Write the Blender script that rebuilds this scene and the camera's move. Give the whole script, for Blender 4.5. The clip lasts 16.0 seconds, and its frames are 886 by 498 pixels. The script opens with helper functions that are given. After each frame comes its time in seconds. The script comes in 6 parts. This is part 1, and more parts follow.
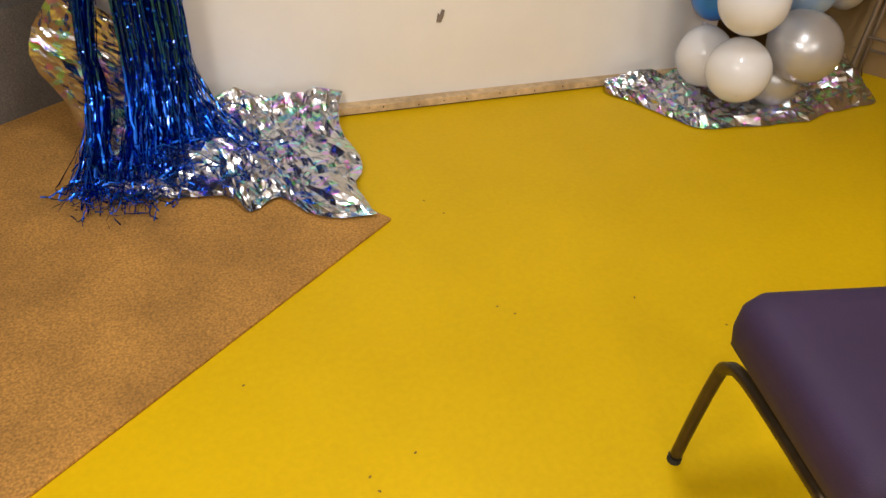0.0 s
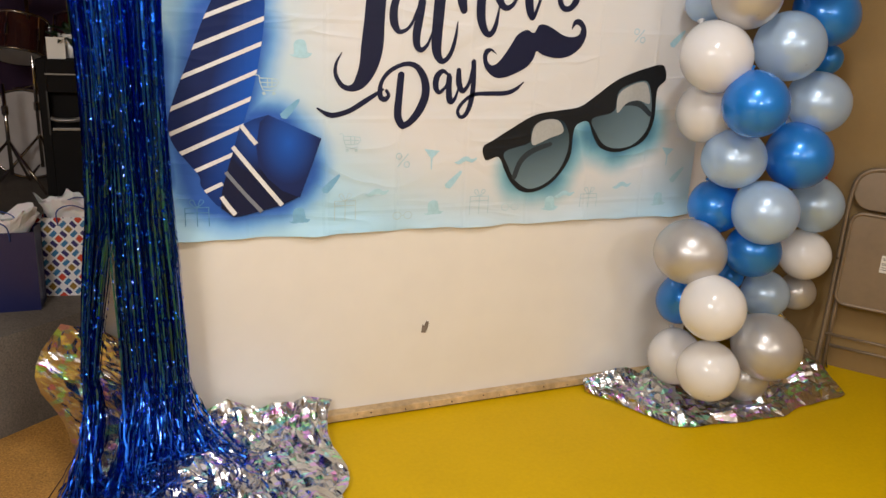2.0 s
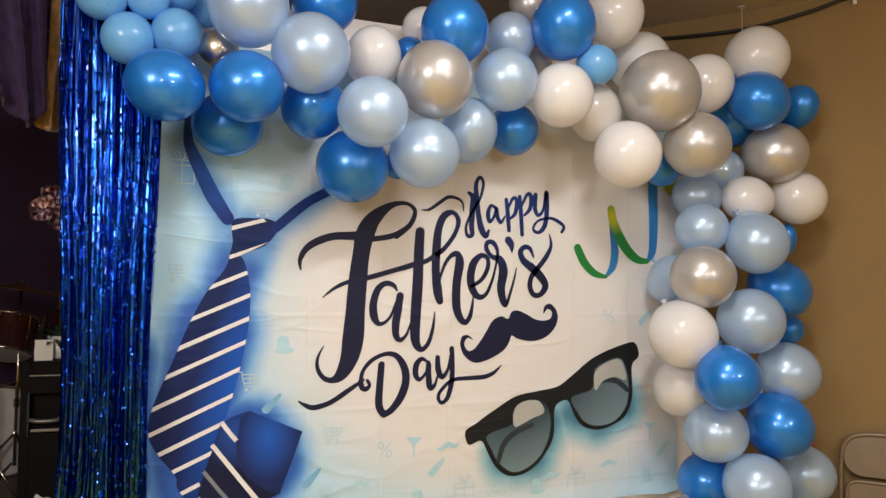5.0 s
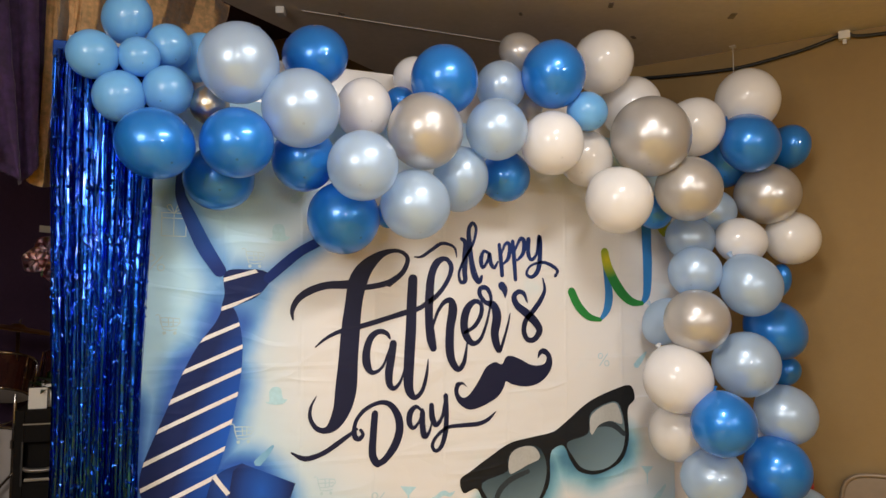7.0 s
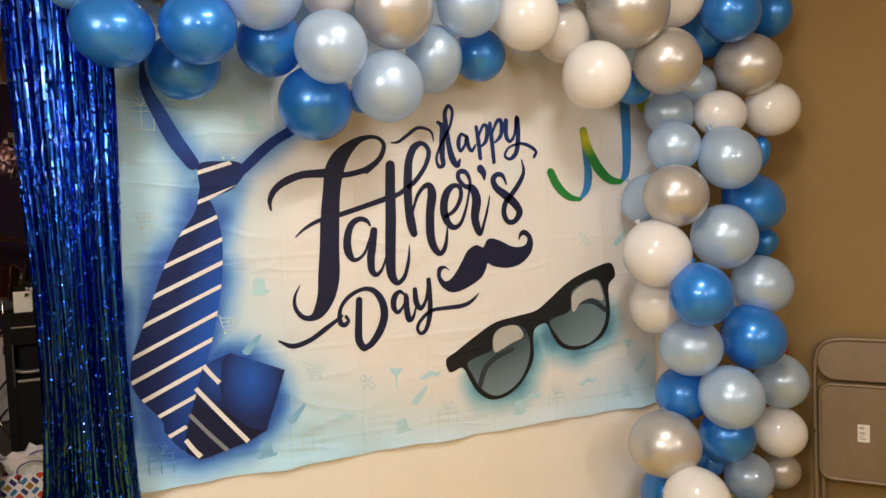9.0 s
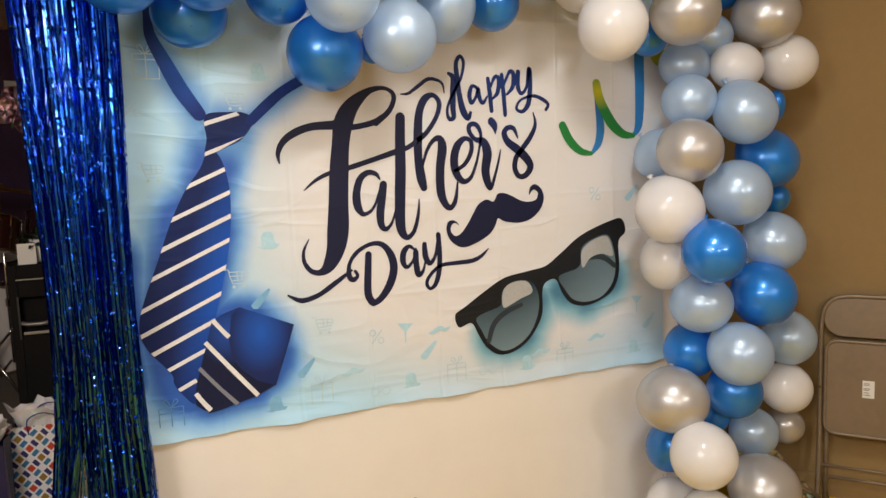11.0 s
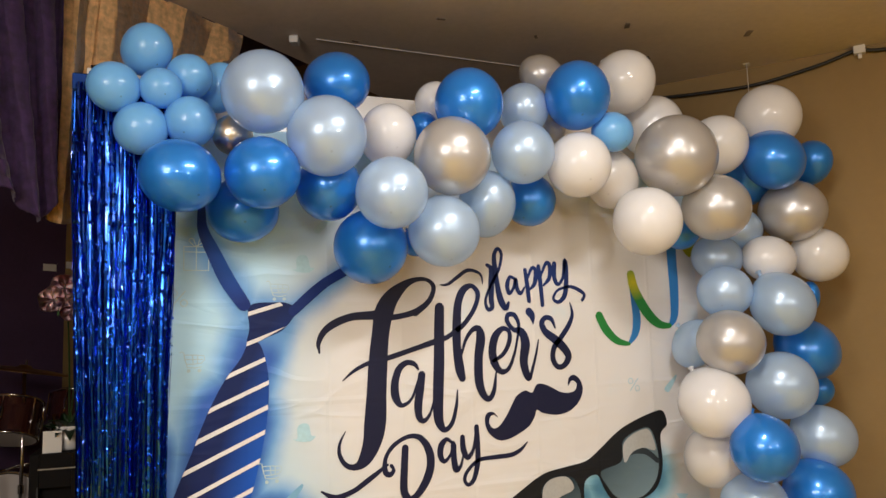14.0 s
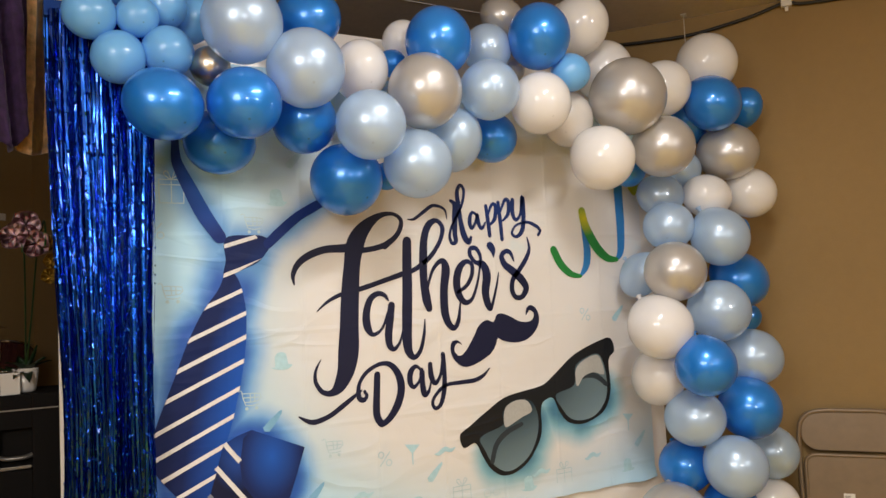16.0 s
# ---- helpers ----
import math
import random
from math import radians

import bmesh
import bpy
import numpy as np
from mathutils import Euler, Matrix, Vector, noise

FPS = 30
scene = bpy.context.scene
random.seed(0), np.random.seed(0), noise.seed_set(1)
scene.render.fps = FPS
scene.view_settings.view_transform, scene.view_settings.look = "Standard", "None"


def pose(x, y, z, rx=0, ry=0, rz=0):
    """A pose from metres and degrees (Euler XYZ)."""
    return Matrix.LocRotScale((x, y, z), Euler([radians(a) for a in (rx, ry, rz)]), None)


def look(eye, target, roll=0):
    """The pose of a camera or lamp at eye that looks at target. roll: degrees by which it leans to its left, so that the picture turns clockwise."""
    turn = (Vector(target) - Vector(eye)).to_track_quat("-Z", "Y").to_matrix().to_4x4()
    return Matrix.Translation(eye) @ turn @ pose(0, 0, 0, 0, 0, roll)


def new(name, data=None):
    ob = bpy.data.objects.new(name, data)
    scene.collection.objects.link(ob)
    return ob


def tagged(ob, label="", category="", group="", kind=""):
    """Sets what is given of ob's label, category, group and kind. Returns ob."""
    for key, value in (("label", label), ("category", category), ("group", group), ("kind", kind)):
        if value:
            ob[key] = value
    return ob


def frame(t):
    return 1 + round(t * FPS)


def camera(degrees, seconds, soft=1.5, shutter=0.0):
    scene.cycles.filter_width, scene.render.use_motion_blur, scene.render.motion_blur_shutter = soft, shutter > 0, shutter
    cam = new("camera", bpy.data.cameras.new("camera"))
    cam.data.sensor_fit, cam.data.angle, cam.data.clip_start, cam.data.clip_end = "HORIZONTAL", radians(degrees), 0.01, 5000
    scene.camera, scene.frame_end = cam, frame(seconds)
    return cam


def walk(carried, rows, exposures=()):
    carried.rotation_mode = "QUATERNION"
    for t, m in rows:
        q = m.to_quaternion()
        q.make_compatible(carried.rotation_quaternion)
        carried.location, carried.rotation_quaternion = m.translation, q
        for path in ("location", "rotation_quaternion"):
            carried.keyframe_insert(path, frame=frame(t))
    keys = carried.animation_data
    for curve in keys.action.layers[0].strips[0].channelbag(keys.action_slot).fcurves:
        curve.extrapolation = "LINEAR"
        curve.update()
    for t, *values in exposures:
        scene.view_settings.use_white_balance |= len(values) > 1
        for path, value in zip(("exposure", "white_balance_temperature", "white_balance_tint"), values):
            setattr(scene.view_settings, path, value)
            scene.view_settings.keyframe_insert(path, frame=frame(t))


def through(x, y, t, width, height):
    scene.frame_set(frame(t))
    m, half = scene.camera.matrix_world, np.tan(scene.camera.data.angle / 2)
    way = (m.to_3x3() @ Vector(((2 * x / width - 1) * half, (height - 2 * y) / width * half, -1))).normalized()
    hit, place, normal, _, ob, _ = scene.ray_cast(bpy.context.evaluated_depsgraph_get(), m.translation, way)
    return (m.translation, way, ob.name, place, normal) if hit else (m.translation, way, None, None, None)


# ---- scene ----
cam = camera(60.0, 16.0)
PATH = [
    (0, (-0.98, -2.528, 1.325), (-0.361, -1.052, 0.126), 4.3),
    (0.5, (-0.979, -2.558, 1.375), (-0.32, -0.974, 0.348), 3.9),
    (1, (-0.983, -2.559, 1.43), (-0.294, -0.895, 0.559), 3.7),
    (1.5, (-0.989, -2.561, 1.459), (-0.278, -0.833, 0.745), 3.3),
    (2, (-0.991, -2.567, 1.485), (-0.265, -0.795, 0.908), 2.9),
    (2.5, (-1.012, -2.57, 1.486), (-0.257, -0.771, 1.045), 2.5),
    (3, (-0.999, -2.58, 1.499), (-0.239, -0.758, 1.179), 2.0),
    (3.5, (-0.985, -2.593, 1.499), (-0.224, -0.755, 1.293), 1.7),
    (4, (-0.979, -2.6, 1.499), (-0.218, -0.753, 1.409), 1.1),
    (4.5, (-0.988, -2.596, 1.518), (-0.217, -0.751, 1.535), 0.8),
    (5, (-0.992, -2.6, 1.555), (-0.216, -0.76, 1.661), 0.5),
    (5.2, (-0.997, -2.606, 1.554), (-0.217, -0.771, 1.704), 0.4),
    (7.3, (-0.96, -2.62, 1.655), (-0.194, -0.78, 1.815), -0.1),
    (7.5, (-0.967, -2.615, 1.652), (-0.182, -0.781, 1.792), -0.7),
    (8, (-0.951, -2.626, 1.643), (-0.152, -0.794, 1.717), -1.8),
    (8.5, (-0.943, -2.626, 1.628), (-0.14, -0.794, 1.614), -2.2),
    (9, (-0.938, -2.615, 1.603), (-0.137, -0.785, 1.496), -2.5),
    (9.5, (-0.929, -2.598, 1.606), (-0.136, -0.775, 1.385), -2.4),
    (9.7, (-0.92, -2.599, 1.601), (-0.138, -0.776, 1.339), -2.3),
    (11.8, (-0.989, -2.548, 1.638), (-0.157, -0.734, 1.508), -1.9),
    (12, (-0.989, -2.552, 1.651), (-0.152, -0.737, 1.604), -1.9),
    (12.5, (-0.985, -2.569, 1.67), (-0.145, -0.757, 1.784), -1.6),
    (13, (-0.996, -2.558, 1.674), (-0.17, -0.749, 1.882), -1.5),
    (13.5, (-1.019, -2.541, 1.679), (-0.217, -0.723, 1.91), -1.5),
    (14, (-1.043, -2.52, 1.656), (-0.262, -0.693, 1.887), -1.7),
    (14.5, (-1.062, -2.505, 1.639), (-0.286, -0.673, 1.845), -1.8),
    (15, (-1.071, -2.477, 1.61), (-0.279, -0.647, 1.775), -1.9),
    (15.5, (-1.069, -2.462, 1.603), (-0.25, -0.641, 1.713), -1.7),
    (16, (-1.256, -2.524, 1.556), (-0.276, -0.784, 1.679), -2.7),
]
walk(cam, [(t, look(eye, target, roll)) for t, eye, target, roll in PATH],
     [(0, 0, 6400, 10), (2.5, 0, 6600, 10), (5, 0, 6650, 10), (7.4, 0, 6850, 10), (9, 0, 7200, 10), (12, 0, 6600, 10), (13, 0, 6850, 10), (16, 0, 6850, 10)])

# room axes: U runs along the stage front towards the tan wall, V runs into the stage
ROOM = Matrix(((0.8, -0.6, 0, 0), (0.6, 0.8, 0, 0), (0, 0, 1, 0), (0, 0, 0, 1)))
WALL_U, STAGE_V, STAGE_Z, CEIL_Z, CEIL_V = 1.500, 1.034, 0.375, 2.905, 0.79

# ---- light ----
world = bpy.data.worlds.new("world")
scene.world = world
world.use_nodes = True
world.node_tree.nodes["Background"].inputs[0].default_value = (0.9, 0.75, 0.6, 1)
world.node_tree.nodes["Background"].inputs[1].default_value = 0.02


def lamp(x, y, power, wide=1.1, deep=0.28, turn=0.0, colour=(1.0, 0.980, 0.965)):
    """A flush rectangular ceiling light, shining down; out of view."""
    data = bpy.data.lights.new("unseen_ceiling_light", "AREA")
    data.shape, data.energy, data.size, data.size_y, data.color = "RECTANGLE", power, wide, deep, colour
    ob = new("unseen_ceiling_light", data)
    ob.matrix_world = pose(x, y, CEIL_Z - 0.03, 0, 0, turn)
    return ob


def globe(x, y, power, size=0.2, colour=(1.0, 0.980, 0.965)):
    """A soft round light under the ceiling, out of view; some are added fill."""
    data = bpy.data.lights.new("unseen_globe_light", "POINT")
    data.energy, data.shadow_soft_size, data.color = power, size, colour
    ob = new("unseen_globe_light", data)
    ob.location = (x, y, CEIL_Z - 0.50)
    return ob


lamp(-0.10, -1.75, 36, 0.70, 0.22, 37)
# added fill light for the room; no such lamp is known
lamp(-2.7, -4.0, 72, turn=37)
# added to brighten stage and drapes; only its leftward direction follows from wall shadows
globe(-2.3, -2.6, 98, 0.46)
globe(0.9, -4.2, 62, 0.12)
# added fill from the rear, no known fixture there
globe(-1.2, -5.4, 84, 0.30)


# ---- materials ----
def mat(name, colour, rough=0.6, metal=0.0, coat=0.0, grain=0.0, grain_size=40.0, stain=0.0, stain_size=3.0, bump=0.0, bump_size=200.0, **extra):
    """A surface with variation at two scales, grain and stains, and fine relief, in metres of the object's own space."""
    m = bpy.data.materials.new(name)
    m.use_nodes = True
    nt = m.node_tree
    bsdf = nt.nodes["Principled BSDF"]
    bsdf.inputs["Base Color"].default_value = (*colour, 1)
    bsdf.inputs["Roughness"].default_value = rough
    bsdf.inputs["Metallic"].default_value = metal
    bsdf.inputs["Coat Weight"].default_value = coat
    for key, value in extra.items():
        bsdf.inputs[key.replace("_", " ").title().replace("Ior", "IOR").replace("IOR Level", "IOR Level")].default_value = value
    coord = nt.nodes.new("ShaderNodeTexCoord")
    if grain or stain:
        def noisy(size, detail):
            n = nt.nodes.new("ShaderNodeTexNoise")
            n.inputs["Scale"].default_value, n.inputs["Detail"].default_value = size, detail
            nt.links.new(coord.outputs["Object"], n.inputs["Vector"])
            return n
        a, b = noisy(grain_size, 4), noisy(stain_size, 5)
        last = None
        for n, amount in ((a, grain), (b, stain)):
            r = nt.nodes.new("ShaderNodeMapRange")
            r.inputs["From Min"].default_value, r.inputs["From Max"].default_value = 0.3, 0.7
            r.inputs["To Min"].default_value, r.inputs["To Max"].default_value = 1 - amount, 1 + amount * 0.6
            nt.links.new(n.outputs["Fac"], r.inputs["Value"])
            if last is None:
                last = r.outputs[0]
            else:
                k = nt.nodes.new("ShaderNodeMath")
                k.operation = "MULTIPLY"
                nt.links.new(last, k.inputs[0]), nt.links.new(r.outputs[0], k.inputs[1])
                last = k.outputs[0]
        mix = nt.nodes.new("ShaderNodeVectorMath")
        mix.operation = "SCALE"
        mix.inputs[0].default_value = colour
        nt.links.new(last, mix.inputs["Scale"])
        nt.links.new(mix.outputs[0], bsdf.inputs["Base Color"])
    if bump:
        n = nt.nodes.new("ShaderNodeTexNoise")
        n.inputs["Scale"].default_value, n.inputs["Detail"].default_value = bump_size, 4
        nt.links.new(coord.outputs["Object"], n.inputs["Vector"])
        k = nt.nodes.new("ShaderNodeBump")
        k.inputs["Strength"].default_value, k.inputs["Distance"].default_value = bump, 0.004
        nt.links.new(n.outputs["Fac"], k.inputs["Height"])
        nt.links.new(k.outputs[0], bsdf.inputs["Normal"])
    return m


M_FLOOR = mat("yellow_floor_paint", (0.615, 0.392, 0.0010), 0.50, grain=0.04, grain_size=60, stain=0.05, stain_size=2.2, bump=0.12, bump_size=90, specular_ior_level=0.15)
M_CARPET = mat("tan_carpet_pile", (0.46, 0.226, 0.044), 0.95, grain=0.42, grain_size=150, stain=0.24, stain_size=4.5, bump=0.7, bump_size=420)
M_WALL = mat("tan_wall_paint", (0.275, 0.177, 0.069), 0.75, grain=0.03, grain_size=25, stain=0.07, stain_size=1.3, bump=0.15, bump_size=120)
M_CEIL = mat("ceiling_paint", (0.60, 0.52, 0.45), 0.85, grain=0.05, grain_size=30, stain=0.12, stain_size=1.7, bump=0.2, bump_size=70)
M_STAGE = mat("grey_stage_carpet", (0.155, 0.130, 0.105), 0.95, grain=0.35, grain_size=180, stain=0.15, stain_size=4, bump=0.8, bump_size=300)
M_PURPLE_WALL = mat("dark_purple_wall_paint", (0.060, 0.028, 0.072), 0.7, grain=0.06, stain=0.15, stain_size=2)
M_BOARD = mat("white_board_laminate", (0.78, 0.75, 0.71), 0.22, grain=0.02, grain_size=8, stain=0.04, stain_size=1.5, bump=0.03, bump_size=12)
M_WOOD = mat("raw_pine_wood", (0.56, 0.40, 0.22), 0.7, grain=0.2, grain_size=45, stain=0.25, stain_size=9, bump=0.4, bump_size=90)
M_DARK = mat("black_plastic", (0.012, 0.012, 0.013), 0.5, grain=0.1, stain=0.1, bump=0.3, bump_size=300)


# ---- mesh helpers ----
def link(name, bm, material, parent=None, label="", smooth=False, m=None):
    me = bpy.data.meshes.new(name)
    bmesh.ops.recalc_face_normals(bm, faces=bm.faces)
    bm.to_mesh(me)
    bm.free()
    if smooth:
        me.shade_smooth()
    if material:
        me.materials.append(material)
    ob = new(name, me)
    if parent:
        ob.parent = parent
    if m is not None:
        ob.matrix_basis = m
    if label:
        ob["label"] = label
    return ob


def part(name, bm, material, parent, label="", smooth=False, m=None):
    return link(name, bm, material, parent, label, smooth, m)


def thing(name, m, label, category, group="", kind=""):
    ob = new(name)
    ob.matrix_world = m
    return tagged(ob, label, category, group, kind)


def box(x0, x1, y0, y1, z0, z1, bevel=0.0, seg=2, bm=None):
    bm = bm or bmesh.new()
    made = bmesh.ops.create_cube(bm, size=1, matrix=Matrix.Translation(((x0 + x1) / 2, (y0 + y1) / 2, (z0 + z1) / 2)) @ Matrix.Diagonal((x1 - x0, y1 - y0, z1 - z0, 1)))
    if bevel:
        edges = list({e for v in made["verts"] for e in v.link_edges})
        bmesh.ops.bevel(bm, geom=edges, offset=bevel, segments=seg, affect="EDGES", profile=0.5)
    return bm


def spline(points, steps=8, closed=False):
    """Catmull-Rom through the points (tuples of any length)."""
    p = [np.array(q, float) for q in points]
    out = []
    count = len(p) if closed else len(p) - 1
    for i in range(count):
        if closed:
            a, b, c, d = p[i - 1], p[i], p[(i + 1) % len(p)], p[(i + 2) % len(p)]
        else:
            a, b, c, d = p[max(i - 1, 0)], p[i], p[i + 1], p[min(i + 2, len(p) - 1)]
        for k in range(steps):
            t = k / steps
            out.append(0.5 * (2 * b + (c - a) * t + (2 * a - 5 * b + 4 * c - d) * t * t + (3 * b - a - 3 * c + d) * t ** 3))
    if not closed:
        out.append(p[-1])
    return out


def tube(points, radius, sides=8, bm=None, cap=True):
    """A round bar along points; radius is one number or one for each point."""
    bm = bm or bmesh.new()
    pts = [Vector(p) for p in points]
    rad = [radius] * len(pts) if isinstance(radius, (int, float)) else list(radius)
    rings, up = [], None
    for i, p in enumerate(pts):
        d = (pts[min(i + 1, len(pts) - 1)] - pts[max(i - 1, 0)]).normalized()
        if up is None:
            up = d.orthogonal().normalized()
        up = (up - d * up.dot(d)).normalized()
        side = d.cross(up)
        rings.append([bm.verts.new(p + (up * math.cos(2 * math.pi * k / sides) + side * math.sin(2 * math.pi * k / sides)) * rad[i]) for k in range(sides)])
    for a, b in zip(rings, rings[1:]):
        for k in range(sides):
            bm.faces.new((a[k], a[(k + 1) % sides], b[(k + 1) % sides], b[k]))
    if cap:
        bm.faces.new(rings[0][::-1]), bm.faces.new(rings[-1])
    return bm


def rotated(m, bm):
    bm.transform(m)
    return bm


# ---- the room ----
def slab(name, u0, u1, v0, v1, z0, z1, material, label, category):
    ob = link(name, rotated(ROOM, box(u0, u1, v0, v1, z0, z1)), material)
    return tagged(ob, label, category, kind="structure")


slab("floor", -7.0, WALL_U + 0.2, -7.5, 4.2, -0.12, 0.0, M_FLOOR, "floor painted glossy mustard yellow, scuffed", "floor")
slab("wall_east", WALL_U, WALL_U + 0.14, -7.5, 4.1, 0.0, 3.5, M_WALL, "plain tan painted wall behind the folded chair", "wall")
slab("wall_south", -7.0, WALL_U, -7.5, -7.36, 0.0, CEIL_Z, M_WALL, "plain tan painted wall", "wall")
slab("wall_west", -7.0, -6.86, -7.36, 4.1, 0.0, 3.5, M_WALL, "plain tan painted wall", "wall")
slab("wall_north_tan", 1.15, WALL_U, 3.86, 4.0, 0.0, 3.5, M_WALL, "tan painted end of the stage wall, in shade", "wall")
slab("wall_north", -6.86, 1.15, 3.86, 4.0, 0.0, 3.5, M_PURPLE_WALL, "dark purple painted wall behind the stage", "wall")
slab("ceiling", -7.0, WALL_U, -7.5, CEIL_V, CEIL_Z, CEIL_Z + 0.12, M_CEIL, "dull painted ceiling with small marks", "ceiling")
slab("ceiling_over_stage", -7.0, WALL_U, CEIL_V, 4.1, 3.5, 3.6, M_PURPLE_WALL, "dark ceiling over the stage", "ceiling")
slab("ceiling_edge", -7.0, WALL_U, CEIL_V, CEIL_V + 0.1, CEIL_Z + 0.12, 3.5, M_PURPLE_WALL, "dark edge of the ceiling above the stage", "ceiling")
slab("stage", -6.86, WALL_U, STAGE_V, 3.86, 0.0, STAGE_Z, M_STAGE, "low stage covered in worn grey carpet", "stage")

# ---- the board ----
BOARD_L, BOARD_R, BOARD_TOP = -1.14, 1.25, 2.516
board = thing("display_board", Matrix.Identity(4), "tall white laminate display board with a raw wooden bottom edge", "board")
part("panel", box(BOARD_L, BOARD_R, 0.0, 0.018, 0.035, BOARD_TOP, 0.002), M_BOARD, board)


def rail_front(x):
    return -0.052 + 0.010 * (x - BOARD_L)


# rail a little askew to the panel; a dark strip below stands in for its shadow
for name, z0, z1, back, material, said in (("bottom_rail", 0.007, 0.036, 0.0, M_WOOD, "raw stained wooden rail"), ("shadow_gap_strip", 0.0, 0.0068, 0.010, M_DARK, "dark strip standing in for the shadow gap under the rail")):
    bm = box(BOARD_L, BOARD_R, -0.05, 0.022, z0, z1, 0.0025 if material == M_WOOD else 0.0)
    for v in bm.verts:
        if v.co.y < -0.03:
            v.co.y += rail_front(v.co.x) + back + 0.05
    part(name, bm, material, board, said)
for x in (BOARD_L + 0.05, BOARD_R - 0.05):
    part("rear_stud", box(x - 0.02, x + 0.02, 0.0185, 0.06, 0.036, BOARD_TOP - 0.02, 0.002), M_WOOD, board)
    part("foot", box(x - 0.02, x + 0.02, 0.0225, 0.45, 0.0, 0.035, 0.002), M_WOOD, board)
M_NAIL = mat("rusty_nail", (0.05, 0.03, 0.02), 0.6, 0.5)
rng = random.Random(2)
for k in range(11):
    x, z = -0.30 + 0.105 * k + rng.uniform(-0.03, 0.03), rng.uniform(0.014, 0.028)
    part("nail_head", tube([(x, rail_front(x) - 0.002, z), (x, rail_front(x) + 0.002, z)], rng.uniform(0.002, 0.004), 8), M_NAIL, board)

# ---- carpet ----
carpet = link("carpet", rotated(ROOM, box(-6.0, -0.752, -0.340, STAGE_V - 0.004, 0.0, 0.012, 0.004)), M_CARPET)
tagged(carpet, "tan short-pile carpet laid along the stage, stained", "carpet")

# ---- banner ----
BAN_L, BAN_R, BAN_B, BAN_T, BAN_Y = -0.93, 1.166, 0.737, 2.36, -0.006


def wrinkles(nt, coord, bsdf, strength):
    """Creases of folded cloth: long soft waves, sharp pinched creases in patches, and the straight lines of the folds."""
    def node(kind, **inputs):
        n = nt.nodes.new(kind)
        for key, value in inputs.items():
            n.inputs[key.replace("_", " ")].default_value = value
        return n

    def maths(op, a, b=0.0):
        k = nt.nodes.new("ShaderNodeMath")
        k.operation = op
        for i, v in enumerate((a, b)):
            if isinstance(v, (int, float)):
                k.inputs[i].default_value = v
            else:
                nt.links.new(v, k.inputs[i])
        return k.outputs[0]

    def waves(scale, stretch, detail, twist):
        mp = node("ShaderNodeMapping", Scale=stretch)
        n = node("ShaderNodeTexNoise", Scale=scale, Detail=detail, Distortion=twist)
        nt.links.new(coord.outputs["Object"], mp.inputs["Vector"]), nt.links.new(mp.outputs[0], n.inputs["Vector"])
        return n.outputs["Fac"]

    soft = waves(4, (0.7, 1, 1.5), 2, 0.2)
    fold = maths("ABSOLUTE", maths("SUBTRACT", waves(3.6, (0.7, 1, 2.0), 1.5, 0.7), 0.5))
    sharp = maths("SUBTRACT", 1.0, maths("MINIMUM", maths("MULTIPLY", fold, 11.0), 1.0))
    where = maths("MAXIMUM", maths("MULTIPLY", maths("SUBTRACT", waves(2.3, (1, 1, 1), 1, 0), 0.40), 3.5), 0.0)
    axes = nt.nodes.new("ShaderNodeSeparateXYZ")
    nt.links.new(coord.outputs["Object"], axes.inputs[0])
    lines = None
    for axis, gap in (("X", 0.262), ("Z", 0.325)):
        off = maths("ABSOLUTE", maths("SUBTRACT", maths("FRACT", maths("ADD", maths("DIVIDE", axes.outputs[axis], gap), 10.0)), 0.5))
        line = maths("SUBTRACT", 1.0, maths("MINIMUM", maths("MULTIPLY", off, 26.0), 1.0))
        lines = line if lines is None else maths("ADD", lines, line)
    height = maths("ADD", maths("MULTIPLY", soft, 0.6), maths("ADD", maths("MULTIPLY", maths("MULTIPLY", sharp, where), 0.17), maths("MULTIPLY", lines, 0.05)))
    b = node("ShaderNodeBump", Strength=strength, Distance=0.03)
    nt.links.new(height, b.inputs["Height"]), nt.links.new(b.outputs[0], bsdf.inputs["Normal"])


def ink(name, colour, rough=0.5, other=None, centre=(0, 0, 0), size=(1, 1, 1), turn=0.0):
    """A printed colour; where other is given, it fades to that colour inside a soft ellipse of the print."""
    m = mat(name, colour, rough, grain=0.06, grain_size=90, stain=0.06, stain_size=8, specular_ior_level=0.22)
    nt, bsdf = m.node_tree, m.node_tree.nodes["Principled BSDF"]
    coord = nt.nodes.new("ShaderNodeTexCoord")
    wrinkles(nt, coord, bsdf, 0.35)
    if other:
        mp = nt.nodes.new("ShaderNodeMapping")
        mp.vector_type = "TEXTURE"
        mp.inputs["Location"].default_value, mp.inputs["Scale"].default_value = centre, size
        mp.inputs["Rotation"].default_value = (0, radians(turn), 0)
        g = nt.nodes.new("ShaderNodeTexGradient")
        g.gradient_type = "SPHERICAL"
        mix = nt.nodes.new("ShaderNodeMix")
        mix.data_type = "RGBA"
        mix.inputs["A"].default_value, mix.inputs["B"].default_value = (*colour, 1), (*other, 1)
        nt.links.new(coord.outputs["Object"], mp.inputs["Vector"]), nt.links.new(mp.outputs[0], g.inputs["Vector"])
        nt.links.new(g.outputs["Fac"], mix.inputs["Factor"]), nt.links.new(mix.outputs["Result"], bsdf.inputs["Base Color"])
    return m


